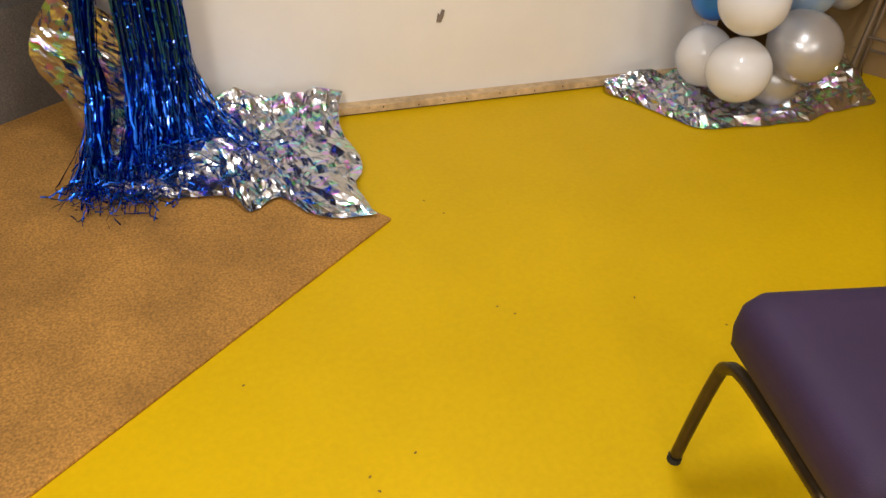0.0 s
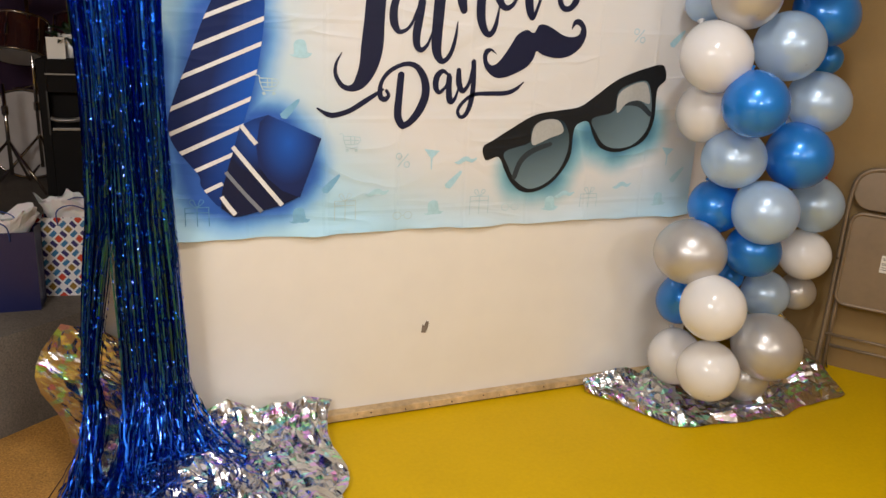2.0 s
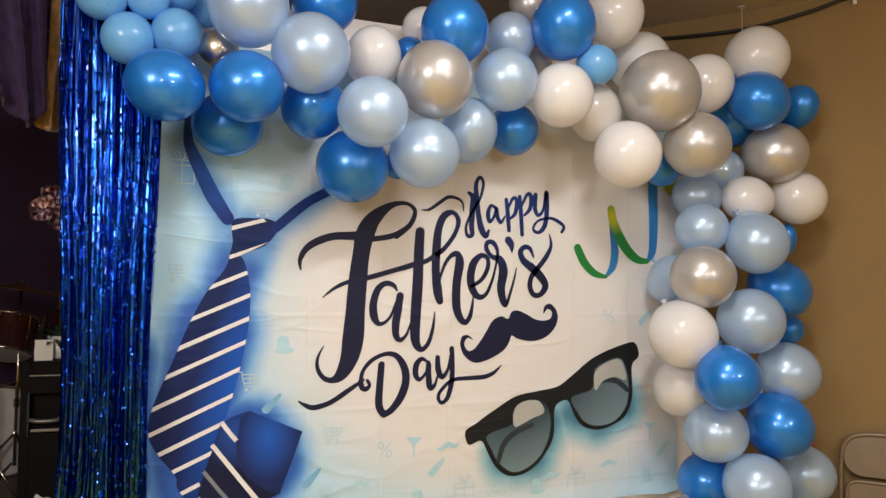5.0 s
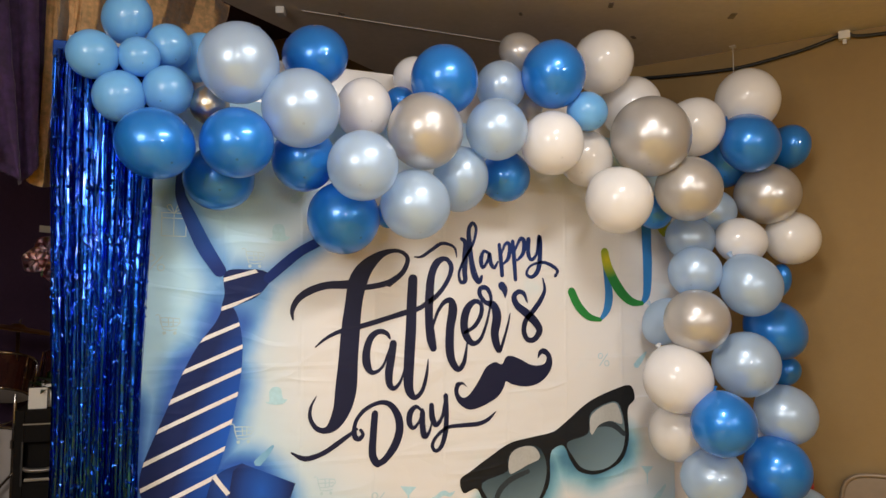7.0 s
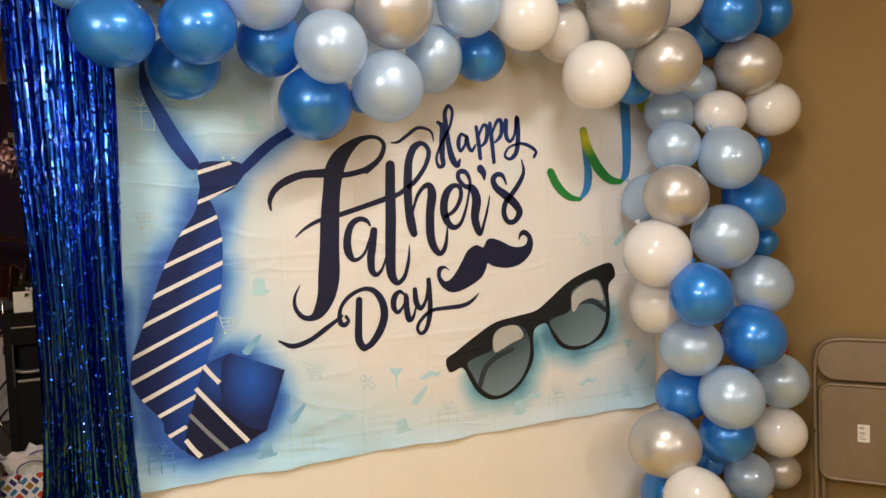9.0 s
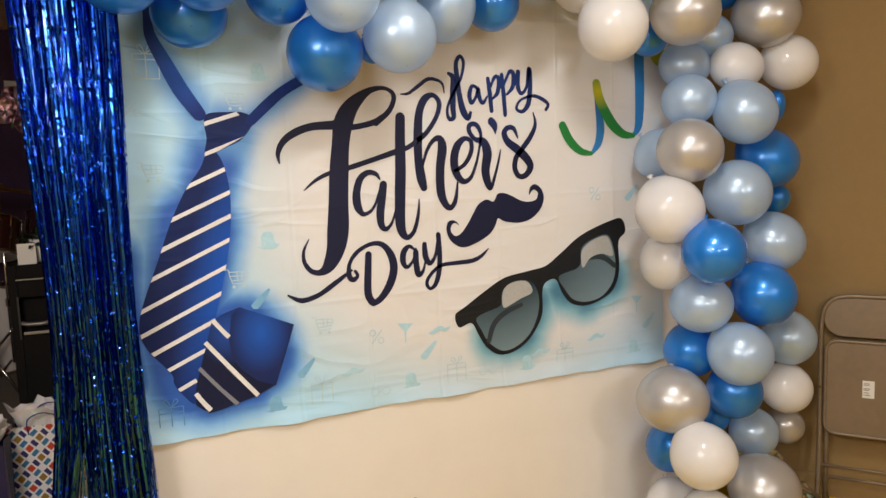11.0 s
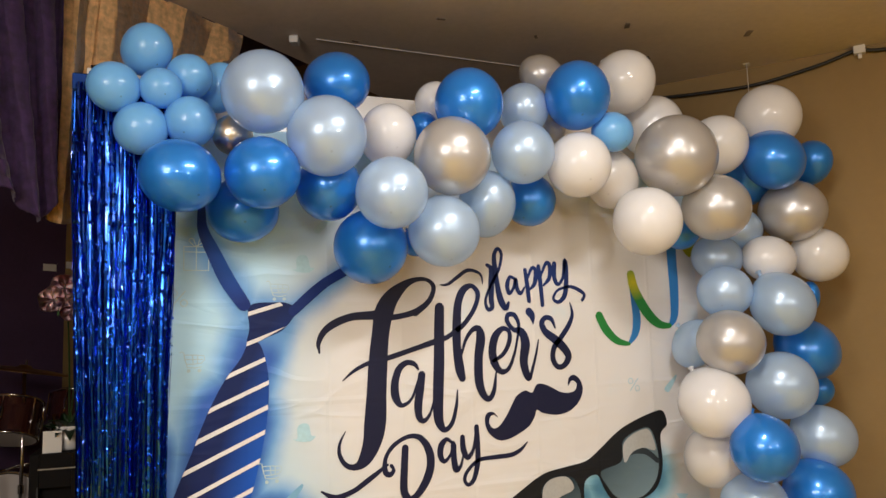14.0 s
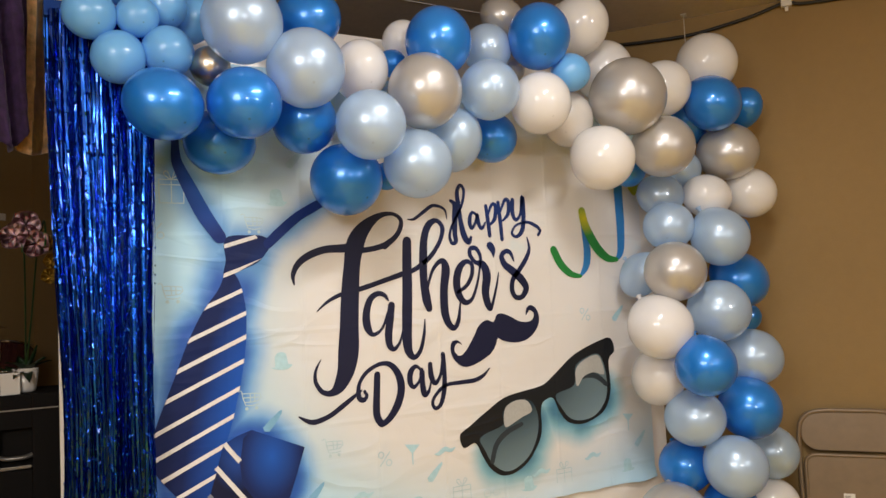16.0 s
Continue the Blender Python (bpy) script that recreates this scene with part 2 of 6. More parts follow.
def banner_cloth():
    m = bpy.data.materials.new("printed_banner_cloth")
    m.use_nodes = True
    nt = m.node_tree
    bsdf = nt.nodes["Principled BSDF"]
    bsdf.inputs["Roughness"].default_value = 0.5
    coord = nt.nodes.new("ShaderNodeTexCoord")
    wrinkles(nt, coord, bsdf, 0.75)

    def blob(cx, cz, rx, rz, turn=0.0):
        mp = nt.nodes.new("ShaderNodeMapping")
        mp.vector_type = "TEXTURE"
        mp.inputs["Location"].default_value, mp.inputs["Scale"].default_value = (cx, 0, cz), (rx, 1, rz)
        mp.inputs["Rotation"].default_value = (0, radians(turn), 0)
        g = nt.nodes.new("ShaderNodeTexGradient")
        g.gradient_type = "SPHERICAL"
        nt.links.new(coord.outputs["Object"], mp.inputs["Vector"]), nt.links.new(mp.outputs[0], g.inputs["Vector"])
        return g.outputs["Fac"]

    def over(below, colour, fac, low, high):
        r = nt.nodes.new("ShaderNodeMapRange")
        r.interpolation_type = "SMOOTHSTEP"
        r.inputs["From Min"].default_value, r.inputs["From Max"].default_value = low, high
        nt.links.new(fac, r.inputs["Value"])
        mix = nt.nodes.new("ShaderNodeMix")
        mix.data_type = "RGBA"
        mix.inputs["B"].default_value = (*colour, 1)
        nt.links.new(r.outputs[0], mix.inputs["Factor"])
        if isinstance(below, tuple):
            mix.inputs["A"].default_value = (*below, 1)
        else:
            nt.links.new(below, mix.inputs["A"])
        return mix.outputs["Result"]

    def clouds(size):
        n = nt.nodes.new("ShaderNodeTexNoise")
        n.inputs["Scale"].default_value, n.inputs["Detail"].default_value = size, 4
        nt.links.new(coord.outputs["Object"], n.inputs["Vector"])
        return n.outputs["Fac"]

    c = over((0.40, 0.67, 0.86), (0.70, 0.695, 0.705), blob(0.46, 1.52, 1.28, 0.98), 0.0, 0.42)
    c = over(c, (0.55, 0.72, 0.80), clouds(5), 0.58, 0.95)
    def maths(op, a, b):
        k = nt.nodes.new("ShaderNodeMath")
        k.operation = op
        for i, v in enumerate((a, b)):
            if isinstance(v, (int, float)):
                k.inputs[i].default_value = v
            else:
                nt.links.new(v, k.inputs[i])
        return k.outputs[0]

    axes = nt.nodes.new("ShaderNodeSeparateXYZ")
    nt.links.new(coord.outputs["Object"], axes.inputs[0])

    def glow(bars, reach):
        """Airbrushed edge round bars (x0, z0, x1, z1, radius): 1 on a bar, falling to 0 at the reach."""
        best = None
        for x0, z0, x1, z1, r in bars:
            dx, dz = x1 - x0, z1 - z0
            px, pz = maths("SUBTRACT", axes.outputs["X"], x0), maths("SUBTRACT", axes.outputs["Z"], z0)
            h = maths("DIVIDE", maths("ADD", maths("MULTIPLY", px, dx), maths("MULTIPLY", pz, dz)), dx * dx + dz * dz)
            h = maths("MINIMUM", maths("MAXIMUM", h, 0.0), 1.0)
            ex, ez = maths("SUBTRACT", px, maths("MULTIPLY", h, dx)), maths("SUBTRACT", pz, maths("MULTIPLY", h, dz))
            d = maths("SQRT", maths("ADD", maths("MULTIPLY", ex, ex), maths("MULTIPLY", ez, ez)), 0.0)
            d = maths("SUBTRACT", 1.0, maths("DIVIDE", maths("SUBTRACT", d, r), reach))
            best = d if best is None else maths("MAXIMUM", best, d)
        return maths("ADD", best, maths("MULTIPLY", maths("SUBTRACT", clouds(9), 0.5), 0.35))

    tie = glow(((-0.63, 1.64, -0.69, 1.42, 0.055), (-0.70, 1.42, -0.76, 1.14, 0.105), (-0.79, 1.12, -0.75, 0.93, 0.10), (-0.60, 1.03, -0.56, 0.98, 0.13),
                (-0.69, 0.91, -0.58, 0.93, 0.10), (-0.92, 1.34, -0.92, 0.95, 0.02)), 0.100)
    c = over(c, (0.13, 0.36, 0.74), tie, 0.0, 0.85)
    c = over(c, (0.012, 0.10, 0.46), tie, 0.52, 1.10)
    bands = glow(((-0.81, 2.10, -0.78, 1.97, 0.015), (-0.78, 1.97, -0.67, 1.78, 0.025), (-0.60, 1.74, -0.56, 1.73, 0.05), (-0.51, 1.76, -0.30, 1.91, 0.012)), 0.085)
    c = over(c, (0.10, 0.30, 0.66), bands, 0.15, 1.15)
    shade = glow(((0.37, 0.93, 0.48, 0.92, 0.055), (0.52, 0.96, 0.57, 1.05, 0.03), (0.66, 1.08, 0.78, 1.04, 0.045), (0.78, 1.04, 0.90, 1.10, 0.05)), 0.11)
    c = over(c, (0.22, 0.46, 0.58), shade, 0.10, 0.9)
    c = over(c, (0.06, 0.20, 0.32), shade, 0.65, 1.2)
    nt.links.new(c, bsdf.inputs["Base Color"])
    return m


INKS = {
    "ink": ink("navy_black_ink", (0.011, 0.013, 0.042), 0.5, (0.012, 0.035, 0.17), (0.42, 0, 1.90), (0.40, 1, 0.30)),
    "tie": ink("navy_tie_print", (0.005, 0.016, 0.095), 0.5, (0.008, 0.095, 0.52), (-0.63, 0, 1.25), (0.13, 1, 0.55), 14),
    "tieband": ink("navy_band_print", (0.006, 0.026, 0.17), 0.5, (0.010, 0.11, 0.50), (-0.70, 0, 1.98), (0.10, 1, 0.20)),
    "tiefold": ink("navy_fold_print", (0.010, 0.022, 0.11), 0.5, (0.012, 0.10, 0.50), (-0.52, 0, 1.06), (0.10, 1, 0.14)),
    "tail": ink("dark_navy_tail_print", (0.007, 0.011, 0.045), 0.5, (0.012, 0.07, 0.36), (-0.63, 0, 1.08), (0.09, 1, 0.12)),
    "stripe": ink("white_stripe_print", (0.74, 0.74, 0.76)),
    "greystripe": ink("grey_stripe_print", (0.20, 0.22, 0.27)),
    "glass": ink("black_frame_print", (0.012, 0.013, 0.016)),
    "lens": ink("smoky_lens_print", (0.20, 0.29, 0.34), 0.4, (0.010, 0.026, 0.040), (0.49, 0, 1.115), (0.75, 1, 0.26), -20),
    "glint": ink("pale_glint_print", (0.42, 0.43, 0.43)),
    "temple": ink("dark_temple_print", (0.03, 0.04, 0.05)),
    "streamer": ink("green_streamer_print", (0.02, 0.20, 0.045), 0.5, (0.50, 0.46, 0.02), (0.85, 0, 1.855), (0.09, 1, 0.075)),
    "streamblue": ink("blue_streamer_print", (0.03, 0.20, 0.52), 0.5, (0.010, 0.030, 0.12), (0.90, 0, 1.88), (0.12, 1, 0.20)),
    "streamyellow": ink("yellow_green_print", (0.38, 0.42, 0.02)),
    "faint": ink("faint_teal_print", (0.42, 0.66, 0.77)),
    "faintline": ink("faint_grey_blue_print", (0.47, 0.63, 0.71)),
    "halofaint": ink("blue_teal_print", (0.20, 0.44, 0.68)),
    "deepline": ink("deep_blue_line_print", (0.10, 0.27, 0.52)),
}

banner = thing("banner", Matrix.Identity(4), "creased white and pale-blue printed cloth party banner fixed to the board", "banner")


def cloth_sheet():
    bm = bmesh.new()
    nx, nz = 90, 60
    rows = []
    for j in range(nz + 1):
        row = []
        for i in range(nx + 1):
            s, t = i / nx, j / nz
            x = BAN_L + (BAN_R - BAN_L) * s
            low = BAN_B + 0.0025 * math.sin(s * 19) + 0.0022 * math.sin(s * 43 + 1) + 0.0012 * math.sin(s * 97)
            z = low + (BAN_T - low) * t
            # the free lower hem curls off the board
            lift = max(0.0, 1 - t * 30)
            y = BAN_Y + 0.0012 - lift * (0.013 + 0.005 * math.sin(s * 27 + 0.6) + 0.004 * math.sin(s * 61))
            row.append(bm.verts.new((x, y, z)))
        rows.append(row)
    for a, b in zip(rows, rows[1:]):
        for i in range(nx):
            bm.faces.new((a[i], a[i + 1], b[i + 1], b[i]))
    return bm


cloth = part("cloth", cloth_sheet(), banner_cloth(), banner, smooth=True)
PRINTS = [0]
OUTLINES = {}


def inside(x, z, outline):
    hit = False
    for (ax, az), (bx, bz) in zip(outline, outline[1:] + outline[:1]):
        if (az > z) != (bz > z) and x < ax + (z - az) * (bx - ax) / (bz - az):
            hit = not hit
    return hit


def clipped(line):
    """The four corners of a straight stripe, its ends cut along the edge of the tie."""
    a, b = np.array(line[0][:2]), np.array(line[2][:2])
    side = np.array((a[1] - b[1], b[0] - a[0])) / np.linalg.norm(b - a) * line[1][2] * 0.41
    ends = []
    for k in (-1, 1):
        p = a + side * k
        on = [t for t in np.linspace(-0.15, 1.15, 261) if any(inside(*(p + (b - a) * t), OUTLINES[o]) for o in ("tie_blade", "tie_knot"))]
        ends.append((p + (b - a) * min(on), p + (b - a) * max(on)))
    return ends[0][0], ends[0][1], ends[1][1], ends[1][0]


def sheet_y(layer):
    PRINTS[0] += 1
    return BAN_Y - 0.0006 - 0.0011 * layer - 0.00012 * (PRINTS[0] % 7)


def stroke(name, material, layer, *lines, steps=8):
    """Brush strokes of varying width, points (x, z, width), lying on the banner."""
    bm = bmesh.new()
    for line in lines:
        y = sheet_y(layer)
        if name == "tie_stripe":
            bm.faces.new([bm.verts.new((q[0], y, q[1])) for q in clipped(line)])
            continue
        pts = spline(line, steps)
        sides = []
        for i, p in enumerate(pts):
            d = np.array(pts[min(i + 1, len(pts) - 1)][:2]) - np.array(pts[max(i - 1, 0)][:2])
            d = d / (np.linalg.norm(d) + 1e-9)
            w = max(p[2], 0.001) / 2
            sides.append((bm.verts.new((p[0] - d[1] * w, y, p[1] + d[0] * w)), bm.verts.new((p[0] + d[1] * w, y, p[1] - d[0] * w)), d, w))
        for a, b in zip(sides, sides[1:]):
            bm.faces.new((a[0], a[1], b[1], b[0]))
        if "stripe" in name:
            continue
        for end, sign in ((sides[0], -1), (sides[-1], 1)):
            mid = (end[0].co + end[1].co) / 2
            tip = [bm.verts.new((mid.x + sign * end[2][0] * end[3] * math.sin(k) - end[2][1] * end[3] * math.cos(k), y,
                                 mid.z + sign * end[2][1] * end[3] * math.sin(k) + end[2][0] * end[3] * math.cos(k))) for k in (0.5, 1.05, 1.57, 2.1, 2.64)]
            bm.faces.new([end[0], *tip, end[1]])
    return part(name, bm, material, banner)


def patch(name, material, layer, outline, steps=5):
    """A printed shape with a smooth closed outline of points (x, z)."""
    y = sheet_y(layer)
    pts = spline(outline, steps, closed=True) if steps > 1 else outline
    OUTLINES[name] = [(float(p[0]), float(p[1])) for p in pts]
    bm = bmesh.new()
    verts = [bm.verts.new((p[0], y, p[1])) for p in pts]
    edges = [bm.edges.new((verts[i - 1], verts[i])) for i in range(len(verts))]
    bmesh.ops.triangle_fill(bm, use_beauty=True, use_dissolve=False, edges=edges, normal=(0, -1, 0))
    return part(name, bm, material, banner)


def icon(kind, x, z, s=0.075):
    """Small faint printed party pictures scattered over the banner."""
    h, faint, line = s / 2, INKS["halofaint" if x < -0.34 and z < 1.22 else "faint"], INKS["deepline" if x < -0.7 and z < 1.0 else "faintline"]
    if kind == "gift":
        w = 0.003
        stroke("gift_print", line, 0, [(x - h, z - h, w), (x + h, z - h, w)], [(x + h, z - h, w), (x + h, z + h, w)], [(x + h, z + h, w), (x - h, z + h, w)],
               [(x - h, z + h, w), (x - h, z - h, w)], [(x, z - h, w), (x, z + h, w)], [(x - h, z + h * 0.55, w), (x + h, z + h * 0.55, w)],
               [(x, z + h, w), (x + h * 0.6, z + h * 1.5, w), (x + h * 0.3, z + h * 1.7, w), (x, z + h, w), (x - h * 0.6, z + h * 1.5, w), (x - h * 0.3, z + h * 1.7, w), (x, z + h, w)], steps=3)
    elif kind == "hat":
        patch("hat_print", faint, 0, [(x - h, z - h * 0.5), (x - h * 0.6, z - h * 0.5), (x - h * 0.6, z + h * 0.4), (x - h * 0.2, z + h * 0.75), (x + h * 0.4, z + h * 0.6), (x + h * 0.6, z - h * 0.3), (x + h, z - h * 0.4), (x + h * 0.5, z - h * 0.8), (x - h * 0.5, z - h * 0.75)], 3)
    elif kind == "curl":
        patch("moustache_print", faint, 0, [(x - h * 1.2, z - h * 0.2), (x - h * 0.7, z - h * 0.4), (x, z - h * 0.1), (x + h * 0.7, z - h * 0.25), (x + h * 1.2, z + h * 0.2), (x + h * 0.6, z + h * 0.1), (x + h * 0.2, z + h * 0.35), (x - h * 0.3, z + h * 0.3), (x - h * 0.8, z - h * 0.05)], 3)
    elif kind == "spectacles":
        w = 0.003
        ring = lambda cx: [(cx + h * 0.42 * math.cos(a), z + h * 0.36 * math.sin(a), w) for a in np.linspace(0, 6.28, 9)]
        stroke("spectacles_print", line, 0, ring(x - h * 0.55), ring(x + h * 0.55), [(x - h * 0.15, z, w), (x + h * 0.15, z, w)], steps=3)
    elif kind == "cart":
        w = 0.0032
        stroke("cart_print", line, 0, [(x - h, z + h * 0.8, w), (x - h * 0.7, z + h * 0.8, w), (x - h * 0.4, z - h * 0.4, w), (x + h * 0.7, z - h * 0.4, w)],
               [(x - h * 0.65, z + h * 0.6, w), (x + h * 0.9, z + h * 0.5, w), (x + h * 0.7, z - h * 0.1, w), (x - h * 0.45, z - h * 0.15, w)],
               [(x - h * 0.55, z + h * 0.25, w), (x + h * 0.8, z + h * 0.2, w)], [(x, z + h * 0.55, w), (x + h * 0.05, z - h * 0.12, w)], [(x + h * 0.4, z + h * 0.55, w), (x + h * 0.4, z - h * 0.12, w)], steps=2)
        for k in (-0.3, 0.55):
            patch("cart_print", line, 0, [(x + h * k + 0.006 * math.cos(a), z - h * 0.7 + 0.006 * math.sin(a)) for a in np.linspace(0, 5.6, 7)], 1)
    elif kind == "bottle":
        c, d = h * 0.7, h * 0.28
        patch("bottle_print", faint, 0, [(x - c - d, z - c + d * 0.4), (x - c + d, z - c - d), (x + c * 0.3 + d, z + c * 0.2), (x + c * 1.1, z + c * 0.9), (x + c * 0.9, z + c * 1.1), (x + c * 0.1, z + c * 0.5)], 2)
    elif kind == "percent":
        w = 0.004
        ring = lambda cx, cz: [(cx + h * 0.28 * math.cos(a), cz + h * 0.28 * math.sin(a), w) for a in np.linspace(0, 6.28, 8)]
        stroke("percent_print", line, 0, ring(x - h * 0.4, z + h * 0.4), ring(x + h * 0.4, z - h * 0.4), [(x - h * 0.5, z - h * 0.6, w), (x + h * 0.5, z + h * 0.6, w)], steps=2)
    else:
        patch("goblet_print", faint, 0, [(x - h * 0.8, z + h), (x + h * 0.8, z + h * 0.8), (x + h * 0.08, z + h * 0.1), (x + h * 0.05, z - h), (x - h * 0.05, z - h), (x - h * 0.08, z + h * 0.1)], 1)


stroke("letter_f", INKS["ink"], 0, [(-0.080, 1.745, 0.0213), (-0.027, 1.790, 0.0191), (-0.010, 1.840, 0.0170), (-0.045, 1.865, 0.0140), (-0.103, 1.854, 0.0240), (-0.162, 1.808, 0.0522), (-0.195, 1.753, 0.0680), (-0.210, 1.678, 0.0621), (-0.221, 1.579, 0.0680), (-0.228, 1.480, 0.0700), (-0.235, 1.382, 0.0768), (-0.248, 1.314, 0.0640), (-0.275, 1.262, 0.0440), (-0.305, 1.242, 0.0226), (-0.337, 1.250, 0.0169), (-0.359, 1.284, 0.0140), (-0.358, 1.322, 0.0100), (-0.339, 1.358, 0.0035)], [(-0.169, 1.732, 0.0200), (-0.123, 1.739, 0.0200), (-0.080, 1.751, 0.0212), (-0.055, 1.766, 0.0213)], [(-0.423, 1.619, 0.0056), (-0.426, 1.652, 0.0160), (-0.407, 1.689, 0.0220), (-0.368, 1.717, 0.0260), (-0.309, 1.737, 0.0260), (-0.238, 1.741, 0.0301), (-0.197, 1.747, 0.0340)], [(-0.345, 1.525, 0.0040), (-0.306, 1.556, 0.0113), (-0.256, 1.579, 0.0151), (-0.184, 1.595, 0.0180), (-0.079, 1.625, 0.0180), (-0.021, 1.642, 0.0203), (0.034, 1.658, 0.0180), (0.065, 1.677, 0.0170)])
stroke("letter_a", INKS["ink"], 0, [(-0.076, 1.552, 0.0080), (-0.089, 1.570, 0.0160), (-0.117, 1.576, 0.0191), (-0.146, 1.556, 0.0240), (-0.162, 1.510, 0.0280), (-0.161, 1.464, 0.0298), (-0.144, 1.434, 0.0180), (-0.119, 1.438, 0.0120), (-0.098, 1.460, 0.0100), (-0.082, 1.500, 0.0085), (-0.067, 1.530, 0.0120)], [(-0.063, 1.532, 0.0276), (-0.071, 1.480, 0.0298), (-0.079, 1.429, 0.0298), (-0.076, 1.389, 0.0240), (-0.059, 1.375, 0.0170), (-0.037, 1.395, 0.0107), (-0.023, 1.433, 0.0064)])
stroke("letter_t", INKS["ink"], 0, [(0.011, 1.764, 0.0361), (0.007, 1.684, 0.0383), (0.004, 1.581, 0.0405), (-0.002, 1.479, 0.0405), (-0.005, 1.398, 0.0380), (0.002, 1.357, 0.0301), (0.022, 1.339, 0.0191), (0.048, 1.363, 0.0160), (0.065, 1.418, 0.0128), (0.071, 1.473, 0.0043)])
stroke("letter_h", INKS["ink"], 0, [(0.063, 1.675, 0.0191), (0.107, 1.707, 0.0181), (0.148, 1.761, 0.0170), (0.163, 1.812, 0.0192), (0.140, 1.841, 0.0170), (0.106, 1.827, 0.0271), (0.084, 1.780, 0.0298), (0.076, 1.707, 0.0339), (0.074, 1.624, 0.0319), (0.082, 1.551, 0.0360), (0.091, 1.514, 0.0276)], [(0.086, 1.582, 0.0090), (0.108, 1.645, 0.0128), (0.135, 1.681, 0.0170), (0.160, 1.686, 0.0255), (0.169, 1.653, 0.0361), (0.158, 1.583, 0.0340), (0.157, 1.500, 0.0340), (0.171, 1.454, 0.0276), (0.194, 1.435, 0.0203), (0.215, 1.464, 0.0170), (0.226, 1.529, 0.0064)])
stroke("letter_e", INKS["ink"], 0, [(0.218, 1.569, 0.0128), (0.258, 1.593, 0.0158), (0.284, 1.636, 0.0180), (0.284, 1.674, 0.0170), (0.257, 1.684, 0.0192), (0.227, 1.656, 0.0298), (0.214, 1.605, 0.0319), (0.223, 1.557, 0.0292), (0.249, 1.529, 0.0214), (0.280, 1.542, 0.0149), (0.305, 1.596, 0.0113), (0.319, 1.649, 0.0090)])
stroke("letter_r", INKS["ink"], 0, [(0.319, 1.649, 0.0090), (0.326, 1.699, 0.0135), (0.309, 1.733, 0.0181), (0.283, 1.734, 0.0180), (0.279, 1.710, 0.0180), (0.303, 1.681, 0.0171), (0.336, 1.671, 0.0293), (0.351, 1.628, 0.0380), (0.341, 1.564, 0.0340), (0.351, 1.515, 0.0285), (0.363, 1.500, 0.0157), (0.380, 1.543, 0.0119), (0.397, 1.597, 0.0095), (0.407, 1.640, 0.0042)])
stroke("apostrophe", INKS["ink"], 0, [(0.372, 1.745, 0.0309), (0.384, 1.728, 0.0262), (0.387, 1.700, 0.0048)])
stroke("letter_s", INKS["ink"], 0, [(0.481, 1.683, 0.0068), (0.466, 1.716, 0.0167), (0.441, 1.721, 0.0190), (0.424, 1.701, 0.0226), (0.438, 1.669, 0.0270), (0.476, 1.641, 0.0333), (0.513, 1.609, 0.0333), (0.534, 1.574, 0.0285), (0.513, 1.541, 0.0214), (0.483, 1.539, 0.0203), (0.466, 1.569, 0.0214), (0.473, 1.609, 0.0214), (0.501, 1.642, 0.0203), (0.538, 1.687, 0.0200), (0.559, 1.731, 0.0143), (0.551, 1.776, 0.0048)])
stroke("letter_h", INKS["ink"], 0, [(0.017, 1.845, 0.0043), (0.045, 1.847, 0.0107), (0.083, 1.872, 0.0135), (0.122, 1.897, 0.0135), (0.158, 1.894, 0.0113), (0.179, 1.879, 0.0090), (0.184, 1.849, 0.0045)], [(0.204, 1.918, 0.0127), (0.221, 1.902, 0.0203), (0.219, 1.849, 0.0238), (0.217, 1.795, 0.0214), (0.219, 1.762, 0.0181), (0.201, 1.757, 0.0142), (0.194, 1.790, 0.0106), (0.214, 1.838, 0.0106), (0.251, 1.899, 0.0113), (0.265, 1.956, 0.0128), (0.251, 1.979, 0.0143), (0.235, 1.954, 0.0170), (0.237, 1.903, 0.0212), (0.245, 1.839, 0.0213), (0.257, 1.786, 0.0262), (0.276, 1.759, 0.0214), (0.288, 1.779, 0.0106)])
stroke("letter_a", INKS["ink"], 0, [(0.318, 1.866, 0.0119), (0.297, 1.874, 0.0127), (0.285, 1.843, 0.0180), (0.292, 1.813, 0.0143), (0.311, 1.834, 0.0119), (0.321, 1.866, 0.0135), (0.326, 1.830, 0.0170), (0.340, 1.813, 0.0143), (0.357, 1.836, 0.0071)])
stroke("letter_p", INKS["ink"], 0, [(0.362, 1.901, 0.0149), (0.369, 1.845, 0.0180), (0.374, 1.784, 0.0167)], [(0.369, 1.864, 0.0095), (0.391, 1.907, 0.0135), (0.408, 1.897, 0.0180), (0.401, 1.851, 0.0167), (0.379, 1.828, 0.0090)])
stroke("letter_p", INKS["ink"], 0, [(0.420, 1.915, 0.0158), (0.426, 1.847, 0.0181), (0.431, 1.769, 0.0158)], [(0.428, 1.878, 0.0095), (0.453, 1.926, 0.0143), (0.470, 1.916, 0.0190), (0.465, 1.871, 0.0167), (0.440, 1.844, 0.0095)])
stroke("letter_y", INKS["ink"], 0, [(0.490, 1.926, 0.0190), (0.488, 1.872, 0.0190), (0.503, 1.847, 0.0143), (0.526, 1.874, 0.0125), (0.538, 1.939, 0.0190), (0.541, 1.875, 0.0203), (0.531, 1.808, 0.0203), (0.503, 1.780, 0.0143), (0.480, 1.793, 0.0119), (0.500, 1.824, 0.0095), (0.551, 1.838, 0.0119), (0.589, 1.828, 0.0150), (0.618, 1.807, 0.0135), (0.608, 1.786, 0.0125)])
